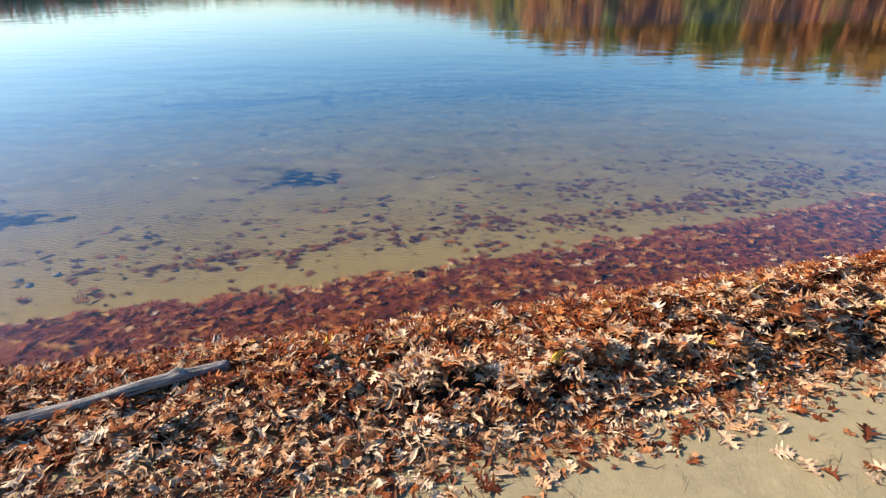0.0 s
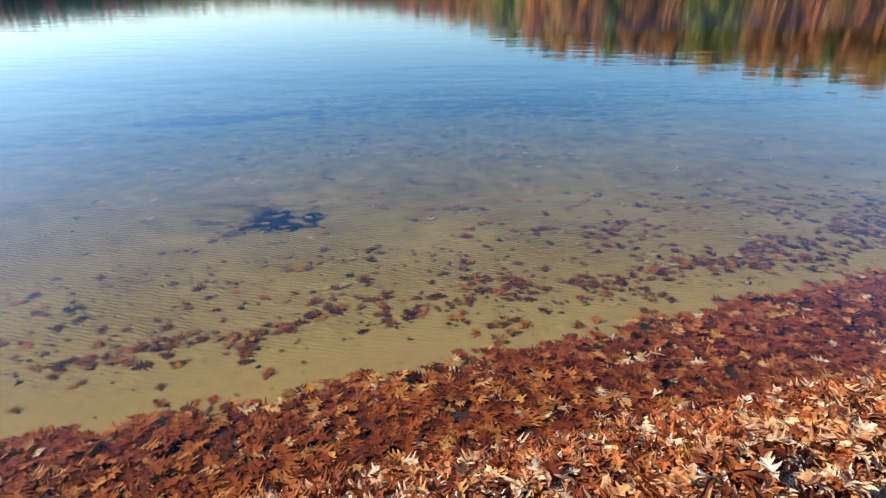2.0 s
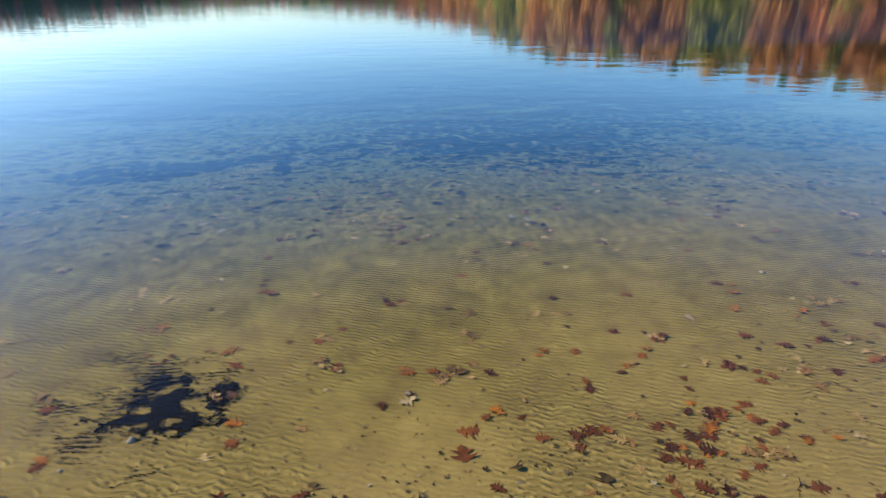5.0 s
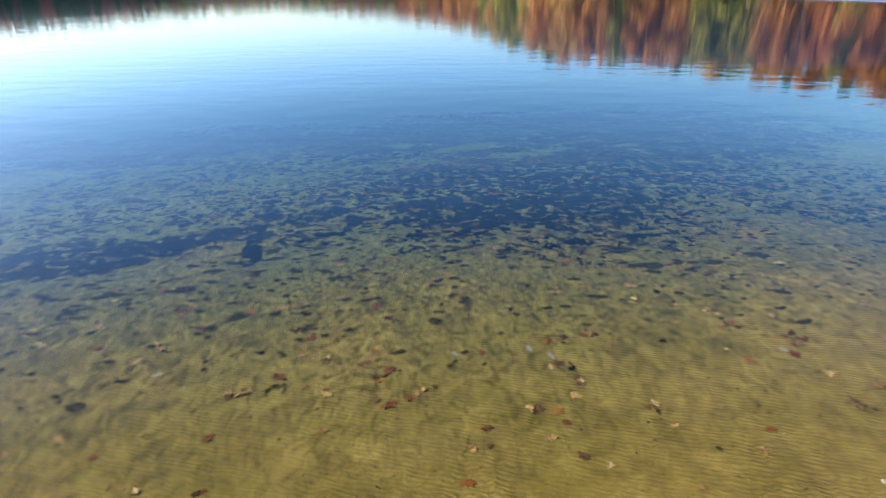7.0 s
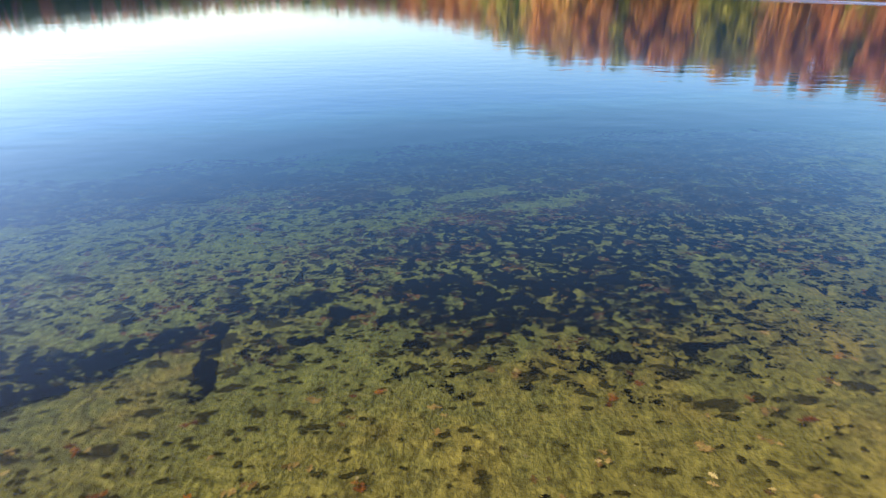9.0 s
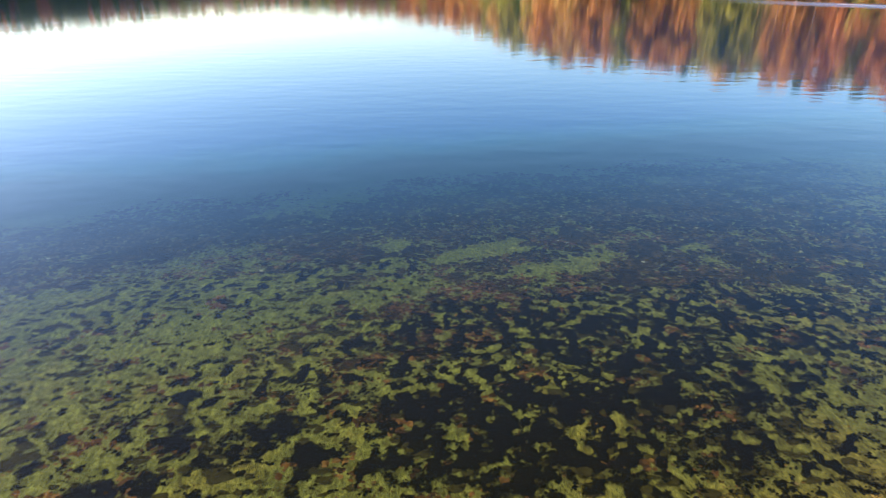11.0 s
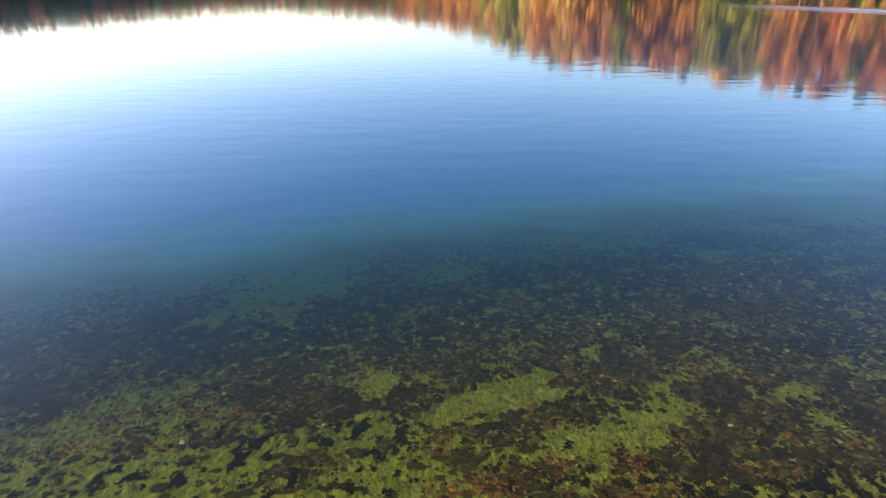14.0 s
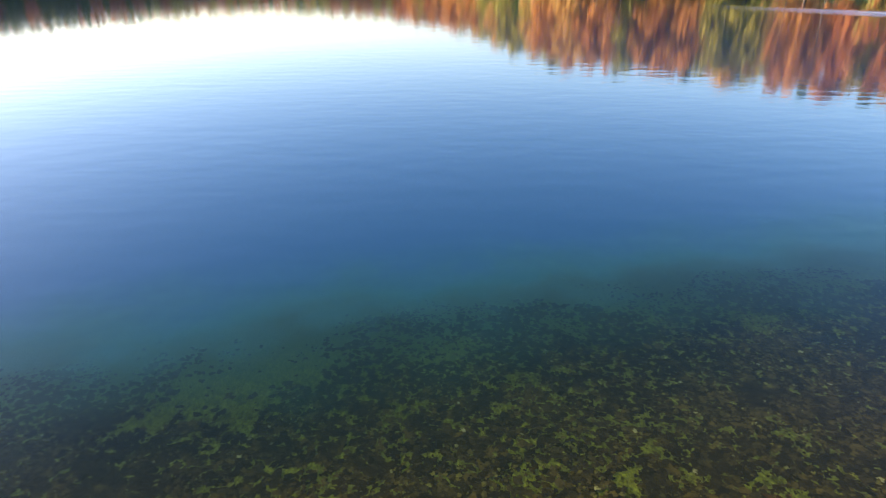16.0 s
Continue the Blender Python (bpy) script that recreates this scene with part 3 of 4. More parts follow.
for kind in FOLIAGE:
    vs, fs, base = [], [], 0
    for v in range(3):
        if (kind, v) in behind:
            me = models[kind, v].children[1].data if models[kind, v].children[1].name.startswith("crown") else models[kind, v].children[0].data
            co = np.array([p.co for p in me.vertices]).reshape(-1, 5, 3)[::3]
            co = (co - co.mean(1, keepdims=True)) * 2.1 + co.mean(1, keepdims=True)
            one = np.array([(0, 1, 4), (1, 2, 4), (2, 3, 4), (3, 0, 4)])
            tf = (one[None] + 5 * np.arange(len(co))[:, None, None]).reshape(-1, 3)
            places, forms = zip(*behind[kind, v])
            a, b = spread([(co.reshape(-1, 3), tf)], np.zeros(len(places), int), np.array(places), np.array(forms))
            vs.append(a)
            fs.append(b + base)
            base += len(a)
    tagged(new("far_wood", mesh_of("far_wood", np.concatenate(vs), np.concatenate(fs), FOLIAGE[kind])), TREE_WORDS[kind].replace("tree ", "trees ").replace("oak ", "oaks ").replace("pine ", "pines "), "woods", kind="stuff")
for key, ob in models.items():
    if key not in first:
        for o in (*ob.children, ob):
            bpy.data.objects.remove(o)

# ---- the ridge of dry leaves along the water's edge ----
def ridge_places(n, r, x=None):
    x = r.uniform(-4.2, 6.2, n) if x is None else x
    v = r.beta(1.15, 1.05, n)
    stray = r.uniform(0, 1, n) < 0.055
    thin = (v < 0.28) & (x < 0.3) & (r.uniform(0, 1, n) < 0.55)
    v = np.where(thin, r.uniform(0.3, 0.95, n), v)
    v = np.where(stray, -np.abs(r.normal(0, 0.13, n)), v)
    lo = np.array([litter_edge(a) + 0.12 * noise.noise(Vector((a * 1.7, 7.0, 0))) + 0.05 * noise.noise(Vector((a * 6, 2.0, 0))) for a in x])
    hi = np.array([water_edge(a) for a in x])
    y = lo + (hi + 0.12 - lo) * v
    g = np.array([ground_z(a, b) + pile_height(a, b) * c for a, b, c in zip(x, y, 1 - r.uniform(0, 1, n) ** 2.2 * 0.5)])
    return np.stack([x, y, g + np.where(stray, 0.008, r.uniform(0.005, 0.03, n))], -1)

lr = np.random.default_rng(21)
N = 15500
P = ridge_places(N, lr)
up = np.array([(p[1] - litter_edge(p[0])) / (water_edge(p[0]) - litter_edge(p[0])) for p in P])
T = turns(N, 0.24, lr.uniform(0.065, 0.150, N) * np.where((up < 0.30) & (P[:, 0] < 0.2), 0.72, 1.0), lr)
W = lr.integers(0, len(CRISP), N)
order = np.argsort(np.abs(P[:, 0] - 0.2) + 3.0 * np.abs(P[:, 1] - 2.75 - 0.24 * P[:, 0]) - 6.0 * (P[:, 2] - 0.1))
near, rest = order[:280], order[280:]
pile = tagged(new("leaf_ridge"), "ridge of dry curled tan and russet oak leaves on sand", "leaf pile")
pile.location = (0, 2.9, 0.05)
damp = lr.uniform(0, 1, N) < np.clip((up - 0.30) / 0.45, 0.05, 0.92)
for name, mat_, sel in (("dry_leaf_layer", DRY, rest[~damp[rest]]), ("damp_leaf_layer", DAMP, rest[damp[rest]])):
    v, f = spread(CRISP, W[sel], P[sel], T[sel])
    tagged(part(name, mesh_of(name, v - np.array(pile.location), f, mat_), pile), kind="stuff")
leaf_meshes = [mesh_of("leaf", tv, tf, DRY) for tv, tf in CRISP]
for k in near:
    ob = part("leaf", leaf_meshes[W[k]], pile)
    ob.matrix_basis = Matrix.Translation(Vector(P[k]) - pile.location) @ Matrix(T[k].tolist()).to_4x4()

# damp mould under the whole leaves, gap shade put into its near-black colour
def mould_shade_layer(name, owner, near_edge, far_edge, height):
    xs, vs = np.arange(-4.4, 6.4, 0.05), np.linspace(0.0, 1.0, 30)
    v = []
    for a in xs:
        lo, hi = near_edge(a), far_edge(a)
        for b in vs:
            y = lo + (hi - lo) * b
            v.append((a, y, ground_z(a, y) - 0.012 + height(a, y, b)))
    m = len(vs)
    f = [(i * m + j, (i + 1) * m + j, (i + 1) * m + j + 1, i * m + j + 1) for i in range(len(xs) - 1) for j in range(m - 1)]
    return tagged(part(name, mesh_of(name, np.array(v) - np.array(owner.location), f, MOULD_SHADE, True), owner), kind="stuff")

mould_shade_layer("leaf_mould", pile, lambda a: litter_edge(a) - 0.02 + 0.45 * min(1.0, max(0.0, 0.5 - a)), lambda a: water_edge(a) + 0.1, lambda a, y, b: 0.5 * pile_height(a, y) + 0.022 * min(1.0, b / 0.35))

# broken bits and rolled-up slivers of leaf between the whole ones
def slivers(n, seed):
    r = np.random.default_rng(seed)
    strips = []
    for _ in range(8):
        u = np.linspace(-0.5, 0.5, 5)
        w = 0.13 * np.sin(np.pi * (u + 0.56) / 1.1) ** 0.6 * r.uniform(0.6, 1.3, 5)
        bend = r.normal(0, 0.5)
        strips.append((np.array([(a, sd * b + 0.05 * math.sin(a * 7), bend * a * a + 0.5 * b * abs(sd)) for a, b in zip(u, w) for sd in (1, 0, -1)]),
                       np.array([(k * 3 + c, k * 3 + c + 3, k * 3 + c + 4, k * 3 + c + 1) for k in range(4) for c in (0, 1)])))
    v, f = spread(strips, r.integers(0, 8, n), ridge_places(n, r) + np.array((0, -0.03, 0.006)), turns(n, 0.5, r.uniform(0.03, 0.11, n), r))
    return mesh_of("crumbled_leaf", v - np.array(pile.location), f, BROKEN)

tagged(part("crumbled_leaf", slivers(11000, 23), pile), kind="stuff")

def foot_crumbs(n, seed):
    """Small tan scraps trodden into the sand along the landward foot."""
    r = np.random.default_rng(seed)
    bits = [(tv[6:24] - np.array((0.0, 0.0, tv[6:24, 2].min())), tf[:10]) for tv, tf in CRISP]
    pts = []
    while len(pts) < n:
        x = r.uniform(-3.6, 4.5)
        d = r.normal(0.10 if x < 0.3 else -0.02, 0.13)
        if x > 0.3 and r.uniform() < 0.6:
            continue
        y = litter_edge(x) + d
        pts.append((x, y, ground_z(x, y) + 0.004 + 0.5 * pile_height(x, y)))
    v, f = spread(bits, r.integers(0, len(bits), n), np.array(pts), turns(n, 0.3, r.uniform(0.05, 0.16, n), r))
    return mesh_of("trodden_leaf", v - np.array(pile.location), f, BROKEN)

tagged(part("trodden_leaf", foot_crumbs(4200, 24), pile), kind="stuff")

# ---- soaked leaves lying in the shallows beside it ----
def raft_places(n, r, x=None):
    x = r.uniform(-4.2, 6.4, n) if x is None else x
    v = r.beta(1.0, 1.1, n)
    lo = np.array([water_edge(a) for a in x]) - 0.15
    hi = np.array([raft_edge(a) + 0.12 * noise.noise(Vector((a * 2.5, 0, 0))) + 0.05 * noise.noise(Vector((a * 9, 4, 0))) for a in x])
    y = lo + (hi - lo) * v
    return x, y

rr = np.random.default_rng(31)
N = 7300
x, y = raft_places(N, rr)
z = np.array([max(min(-0.012, -0.015 - 0.03 * (b - water_edge(a))), ground_z(a, b) + 0.012) for a, b in zip(x, y)]) - rr.uniform(0, 0.022, N)
P = np.stack([x, y, z], -1)
T = turns(N, 0.17, rr.uniform(0.075, 0.145, N), rr)
W = rr.integers(0, len(LIMP), N)
order = np.argsort(np.abs(P[:, 0] - 1.0) + 2.0 * np.abs(P[:, 1] - 4.1 - 0.3 * P[:, 0]) - 30 * P[:, 2])
near, rest = order[:240], order[240:]
raft = tagged(new("soaked_leaf_raft"), "band of soaked dark red oak leaves in the shallow water", "leaf mat")
raft.location = (0, 4.0, -0.03)
v, f = spread(LIMP, W[rest], P[rest], T[rest])
tagged(part("matted_leaves", mesh_of("matted_leaves", v - np.array(raft.location), f, WET), raft), kind="stuff")
# same near-black sheet below the raft, darkening the gaps like shade
mould_shade_layer("sodden_mould", raft, lambda a: water_edge(a) - 0.05, lambda a: raft_edge(a) - 0.08 + 0.12 * noise.noise(Vector((a * 2.5, 0, 0))),
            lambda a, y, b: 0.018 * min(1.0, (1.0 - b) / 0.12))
leaf_meshes = [mesh_of("leaf", tv, tf, WET) for tv, tf in LIMP]
for k in near:
    ob = part("leaf", leaf_meshes[W[k]], raft)
    ob.matrix_basis = Matrix.Translation(Vector(P[k]) - raft.location) @ Matrix(T[k].tolist()).to_4x4()

# both go on along the shore and thin out, in plainer leaves
def outer_x(n, r):
    side = r.uniform(0, 1, n) < 0.5
    d = r.beta(1.0, 1.6, n) * 11.0
    return np.where(side, -4.15 - d, 6.15 + d)

def plain_leaf(r):
    u, w = np.linspace(-0.5, 0.5, 5), np.array([0.03, 0.34, 0.16, 0.38, 0.05]) * r.uniform(0.85, 1.15, 5)
    bend, cup = r.normal(0, 0.3), r.normal(0, 0.3)
    return (np.array([(a, sd * b, bend * a * a + cup * b * abs(sd)) for a, b in zip(u, w) for sd in (1, 0, -1)]),
            np.array([(k * 3 + c, k * 3 + c + 3, k * 3 + c + 4, k * 3 + c + 1) for k in range(4) for c in (0, 1)]))

orr = np.random.default_rng(37)
PLAIN = [plain_leaf(orr) for _ in range(8)]
n = 7000
P = ridge_places(n, orr, outer_x(n, orr))
v, f = spread(PLAIN, orr.integers(0, 8, n), P, turns(n, 0.3, orr.uniform(0.10, 0.17, n), orr))
tagged(part("outer_dry_layer", mesh_of("outer_dry_layer", v - np.array(pile.location), f, DAMP), pile), kind="stuff")
n = 5000
x, y = raft_places(n, orr, outer_x(n, orr))
z = np.array([max(-0.02 - 0.03 * max(0.0, b - water_edge(a)), ground_z(a, b) + 0.012) for a, b in zip(x, y)]) - orr.uniform(0, 0.01, n)
v, f = spread(PLAIN, orr.integers(0, 8, n), np.stack([x, y, z], -1), turns(n, 0.1, orr.uniform(0.10, 0.17, n), orr))
tagged(part("outer_wet_layer", mesh_of("outer_wet_layer", v - np.array(raft.location), f, WET), raft), kind="stuff")

# ---- driftwood log on the ridge ----
def log(a, b, r0, r1):
    a, b = Vector(a), Vector(b)
    axis = (b - a)
    L = axis.length
    n, k = 60, 36
    v, f = [], []
    for i in range(n + 1):
        u = i / n
        cz = 0.02 * math.sin(u * 3.1) + 0.008 * math.sin(u * 11)
        cy = 0.018 * math.sin(u * 5 + 1)
        rad = r0 + (r1 - r0) * u
        if i in (0, n):
            rad *= 0.72
        for j in range(k):
            t = j / k * 2 * math.pi
            w = rad * (1 + 0.16 * noise.noise(Vector((u * 5, math.cos(t) * 1.6, math.sin(t) * 1.6))) + 0.14 * noise.noise(Vector((u * 4, math.cos(t) * 5, math.sin(t) * 5))))
            w += 0.022 * math.exp(-((u - 0.80) / 0.025) ** 2) * max(0, math.sin(t + 0.3)) + 0.012 * math.exp(-((u - 0.42) / 0.05) ** 2) * max(0, math.cos(t - 2.6))
            v.append((u * L, cy + w * math.cos(t), cz + w * math.sin(t)))
    for i in range(n):
        for j in range(k):
            f.append((i * k + j, i * k + (j + 1) % k, (i + 1) * k + (j + 1) % k, (i + 1) * k + j))
    me = mesh_of("driftwood_log", v, f, DRIFT, True)
    bm = bmesh.new()
    bm.from_mesh(me)
    bmesh.ops.holes_fill(bm, edges=[e for e in bm.edges if e.is_boundary], sides=0)
    bm.to_mesh(me)
    bm.free()
    ob = new("driftwood_log", me)
    ob.matrix_world = Matrix.Translation(a) @ axis.to_track_quat("X", "Z").to_matrix().to_4x4()
    return ob

tagged(log((-2.42, 2.20, 0.092), (-1.24, 2.86, 0.120), 0.038, 0.032), "weathered grey driftwood log lying on dry oak leaves", "log")

# ---- single leaves on the sand and on the lake bed ----
single = {True: [mesh_of("oak_leaf", tv, tf, SUNK) for tv, tf in LIMP], False: [mesh_of("oak_leaf", tv, tf, DRY) for tv, tf in CRISP]}
PALE_MESH = mesh_of("oak_leaf", *LIMP[1], PALE)
DARK_MESH = mesh_of("oak_leaf", *LIMP[4], BLACK)
def lone_leaf(x, y, size, r, sunk=True, shape=None, words="russet oak leaf lying under water on sand"):
    ob = new("oak_leaf", shape or single[sunk][int(r.integers(10))])
    tilt = Matrix(turns(1, 0.06 if sunk else 0.2, [size], r)[0].tolist()).to_4x4()
    ob.matrix_world = Matrix.Translation((x, y, ground_z(x, y) + (0.006 if sunk else 0.012))) @ tilt
    if sunk:
        return tagged(ob, words, "leaf", "sunken oak leaves")
    return tagged(ob, "dry brown oak leaf lying on beach sand", "leaf", "leaves on the beach")

sr = np.random.default_rng(41)
for x, y in ((0.86, 1.62), (1.05, 1.56), (0.02, 1.60), (1.62, 2.18), (1.70, 2.08), (1.02, 1.40), (2.1, 2.3), (1.95, 1.75), (2.05, 1.6), (0.45, 2.0)):
    lone_leaf(x, y, sr.uniform(0.1, 0.15), sr, False)
for k in range(16):
    lone_leaf(2.15 + sr.normal(0, 0.16), 2.06 + sr.normal(0, 0.10), sr.uniform(0.08, 0.14), sr, False)
LEAVES_OUT = ((0.24, 6.98), (0.21, 6.75), (1.10, 7.43), (1.59, 7.85), (1.80, 8.06), (1.48, 8.21), (1.81, 7.15), (1.10, 7.90), (-0.15, 7.29), (-0.70, 7.71), (-0.81, 7.01), (0.90, 6.95), (0.70, 6.91), (1.17, 6.90), (1.46, 6.82), (1.56, 6.68), (1.90, 6.66), (2.90, 7.59), (2.69, 7.61), (3.22, 8.29), (2.49, 8.11), (0.39, 6.50), (-0.91, 8.09), (-1.46, 7.75), (-0.21, 7.69), (-2.86, 8.98), (-2.55, 7.25), (-3.14, 7.71), (2.71, 9.93), (1.05, 10.20), (0.26, 9.38), (-1.45, 10.77))
LEAVES_FAR = ((-0.90, 9.96), (-1.80, 9.90), (-3.02, 9.91), (0.44, 9.99), (1.11, 10.06)) + ((-1.51, 11.66), (-1.33, 12.04), (-0.54, 11.92), (-1.31, 11.5), (-0.6, 11.22), (-2.12, 12.08), (-2.53, 11.71), (-2.95, 11.06), (-1.32, 11.16), (-0.43, 10.88), (-0.05, 12.92), (2.1, 13.72), (2.06, 13.92), (1.34, 11.44), (0.47, 11.15), (3.51, 11.04), (3.04, 10.97), (3.71, 11.88))
LEAVES_PALE = ((0.95, 11.24), (1.15, 11.08), (0.2, 11.15), (-2.64, 10.84), (3.46, 11.14))
LEAVES_DARK = ((0.85, 12.09), (2.33, 11.35), (1.31, 10.86), (-2.26, 11.06), (-1.77, 11.22))
for x, y in LEAVES_PALE:
    lone_leaf(x, y, sr.uniform(0.10, 0.14), sr, True, PALE_MESH, "bleached pale grey oak leaf on the lake bed")
for x, y in LEAVES_DARK:
    lone_leaf(x, y, sr.uniform(0.08, 0.13), sr, True, DARK_MESH, "blackened rotting oak leaf on the lake bed")
for x, y in LEAVES_OUT + LEAVES_FAR:
    lone_leaf(x, y, 0.21 if y < 7.05 and abs(x - 0.2) < 0.1 else sr.uniform(0.10, 0.155), sr)
made = 0
while made < 170:
    x, s = sr.uniform(-5, 7), sr.exponential(1.9) + 0.3
    dense = math.exp(-((s - 1.5 - 0.1 * x) / 0.6) ** 2) * (0.5 + 0.5 * noise.noise(Vector((x * 1.3, s * 2.5, 1)))) * 2.2 + 0.16 * math.exp(-s / 6)
    y = raft_edge(x) - 0.1 + s - 0.3
    if s < 12 and sr.uniform() < dense:
        lone_leaf(x, y, sr.uniform(0.07, 0.15), sr)
        made += 1

# small heaps of leaves half buried in silt, strewn over the sand and fading out with the depth
def silted_heap(x, y, count, r):
    P = np.array([(x + a, y + b) for a, b in zip(r.normal(0, 0.07, count), r.normal(0, 0.05, count))])
    P = np.array([(a, b, ground_z(a, b) + 0.004 + 0.003 * k) for k, (a, b) in enumerate(P)])
    v, f = spread(LIMP, r.integers(0, len(LIMP), count), P, turns(count, 0.12, r.uniform(0.06, 0.13, count), r))
    base = np.array((x, y, ground_z(x, y)))
    ob = new("leaf_heap", mesh_of("leaf_heap", v - base, f, SILTED if r.uniform() < 0.6 else SUNK))
    ob.location = base
    return tagged(ob, "small heap of brown oak leaves half buried in silt", "leaves", "silted leaf heaps")

hr = np.random.default_rng(77)
for k in range(260):
    x, s = hr.uniform(-6.5, 6.5), hr.uniform(0.7, 9.5)
    if hr.uniform() < (0.9 if x < 0.5 or s > 4.5 else 0.5):
        silted_heap(x, raft_edge(x) + s, int(hr.integers(1, 6)), hr)

# drifts of sunken leaves beyond the raft
def drift(n, seed, west=-5.0, east=7.0, out=0.95, width=0.5, loose=0.45):
    r = np.random.default_rng(seed)
    pts = []
    while len(pts) < n:
        x, s = r.uniform(west, east), r.normal(out, width) if r.uniform() < 0.75 else r.normal(2.0, 0.9)
        clump = fbm(x * 0.8, s * 1.9, 1.7) + 0.08 * min(x, 3.0) - 0.6 * min(abs(s - 0.8), 0.4)
        if s > 0.12 and clump > 0.25 - loose * 1.05 + loose * r.uniform():
            y = raft_edge(x) + s
            pts.append((x, y, ground_z(x, y) + r.uniform(0.003, 0.014)))
    v, f = spread(LIMP, r.integers(0, len(LIMP), n), np.array(pts), turns(n, 0.10, r.uniform(0.06, 0.145, n), r))
    return tagged(new("sunken_leaf_drift", mesh_of("sunken_leaf_drift", v, f, SUNK)), "drifts of russet oak leaves sunken on sand", "leaves", kind="stuff")

drift(520, 51)
drift(360, 53, -4.5, 6.5, 0.75, 0.3, 0.25)
drift(150, 52, 0.2, 4.2, 0.6, 0.25)

# ---- weed, litter and algae on the lake bed ----
def ellipse(x, y, cx, cy, rx, ry, turn=0.0):
    c, s = math.cos(turn), math.sin(turn)
    dx, dy = x - cx, y - cy
    return ((dx * c + dy * s) / rx) ** 2 + ((dy * c - dx * s) / ry) ** 2

def cover(name, label, mat_, shapes, n, size, seed, wobble, gaps, category, bare=(), lift=0.004, soft=0.03):
    """Ragged clumps strewn over some ellipses (x, y, rx, ry, turn, fill), with gaps by noise; none inside the bare ellipses."""
    r = np.random.default_rng(seed)
    area = np.array([s[2] * s[3] for s in shapes])
    pts = []
    for s, share in zip(shapes, area / area.sum()):
        cx, cy, rx, ry, turn, fill = s
        for _ in range(int(n * share)):
            a, q = r.uniform(0, 6.2832), math.sqrt(r.uniform(0, 1)) * 1.25
            x = cx + q * (rx * math.cos(a) * math.cos(turn) - ry * math.sin(a) * math.sin(turn))
            y = cy + q * (rx * math.cos(a) * math.sin(turn) + ry * math.sin(a) * math.cos(turn))
            edge = q + wobble * (fbm(x + seed, y, 1.1 / math.sqrt(rx * ry) + 0.3) + 0.4 * fbm(x, y + seed, 2.2))
            hole = fbm(x * 0.75, y + seed, gaps[0])
            room = min(1.0 - edge, gaps[1] + 1.1 * (fill - 0.5) - hole)
            if room > soft * r.normal():
                if any(ellipse(x, y, *e) < 1.0 + 1.6 * fbm(x, y, 1.3) + 0.7 * fbm(x, y, 3.5) + 3.0 * soft * r.normal() for e in bare):
                    continue
                pts.append((x, y, ground_z(x, y) + lift, min(1.0, 0.3 + max(room, 0.0) * 4.0)))
    pts = np.array(pts)
    sz = r.uniform(size[0], size[1], len(pts)) * pts[:, 3]
    v, f = spread(MOUNDS, r.integers(0, len(MOUNDS), len(pts)), pts[:, :3], turns(len(pts), 0.12, sz, r))
    return tagged(new(name, mesh_of(name, v, f, mat_)), label, category, kind="stuff")

def grid_sheet(name, xs, ys, field, high, mat_, sink=0.02):
    """A low, smooth-edged growth: a sheet that rises out of the bed where the field is above zero."""
    z = np.clip(field * high * 4.0, -sink, None)
    z = np.where(z > 0, high * np.tanh(z / high), z)
    keep = (field[:-1, :-1] > 0) | (field[1:, :-1] > 0) | (field[:-1, 1:] > 0) | (field[1:, 1:] > 0)
    jj, ii = np.where(keep)
    nx = len(xs)
    corner = np.stack([jj * nx + ii, jj * nx + ii + 1, (jj + 1) * nx + ii + 1, (jj + 1) * nx + ii], -1)
    used, back = np.unique(corner, return_inverse=True)
    uy, ux = used // nx, used % nx
    v = np.array([(xs[a], ys[b], ground_z(xs[a], ys[b]) + z[b, a]) for a, b in zip(ux, uy)])
    me = mesh_of(name, v, back.reshape(-1, 4), mat_, True)
    thick = me.attributes.new("thick", "FLOAT", "POINT")
    thick.data.foreach_set("value", field[uy, ux].astype(np.float32))
    return me

def weed_field(shapes, xs, ys, wobble, gaps, seed):
    """How far each place lies inside the ellipses (x, y, rx, ry, turn, fill), less a network of gaps."""
    X, Y = np.meshgrid(xs, ys)
    flat = list(zip(X.ravel().tolist(), Y.ravel().tolist()))
    hole = np.array([noise.fractal(Vector((a * 1.05 * gaps[0], (b + seed) * gaps[0], 3.7)), 0.75, 2.1, 4) for a, b in flat]).reshape(X.shape)
    rough_edge = np.array([0.6 * fbm(a + seed, b, 1.4, 3) + 0.8 * fbm(a, b + seed, 4.0, 3) for a, b in flat]).reshape(X.shape)
    best = np.full(X.shape, -1.0)
    for cx, cy, rx, ry, turn, fill in shapes:
        c, q = math.cos(turn), math.sin(turn)
        dx, dy = X - cx, Y - cy
        e = np.sqrt(((dx * c + dy * q) / rx) ** 2 + ((dy * c - dx * q) / ry) ** 2)
        best = np.maximum(best, np.minimum(1.15 - e - wobble * rough_edge, gaps[1] + 1.1 * (fill - 0.5) - hole))
    return best

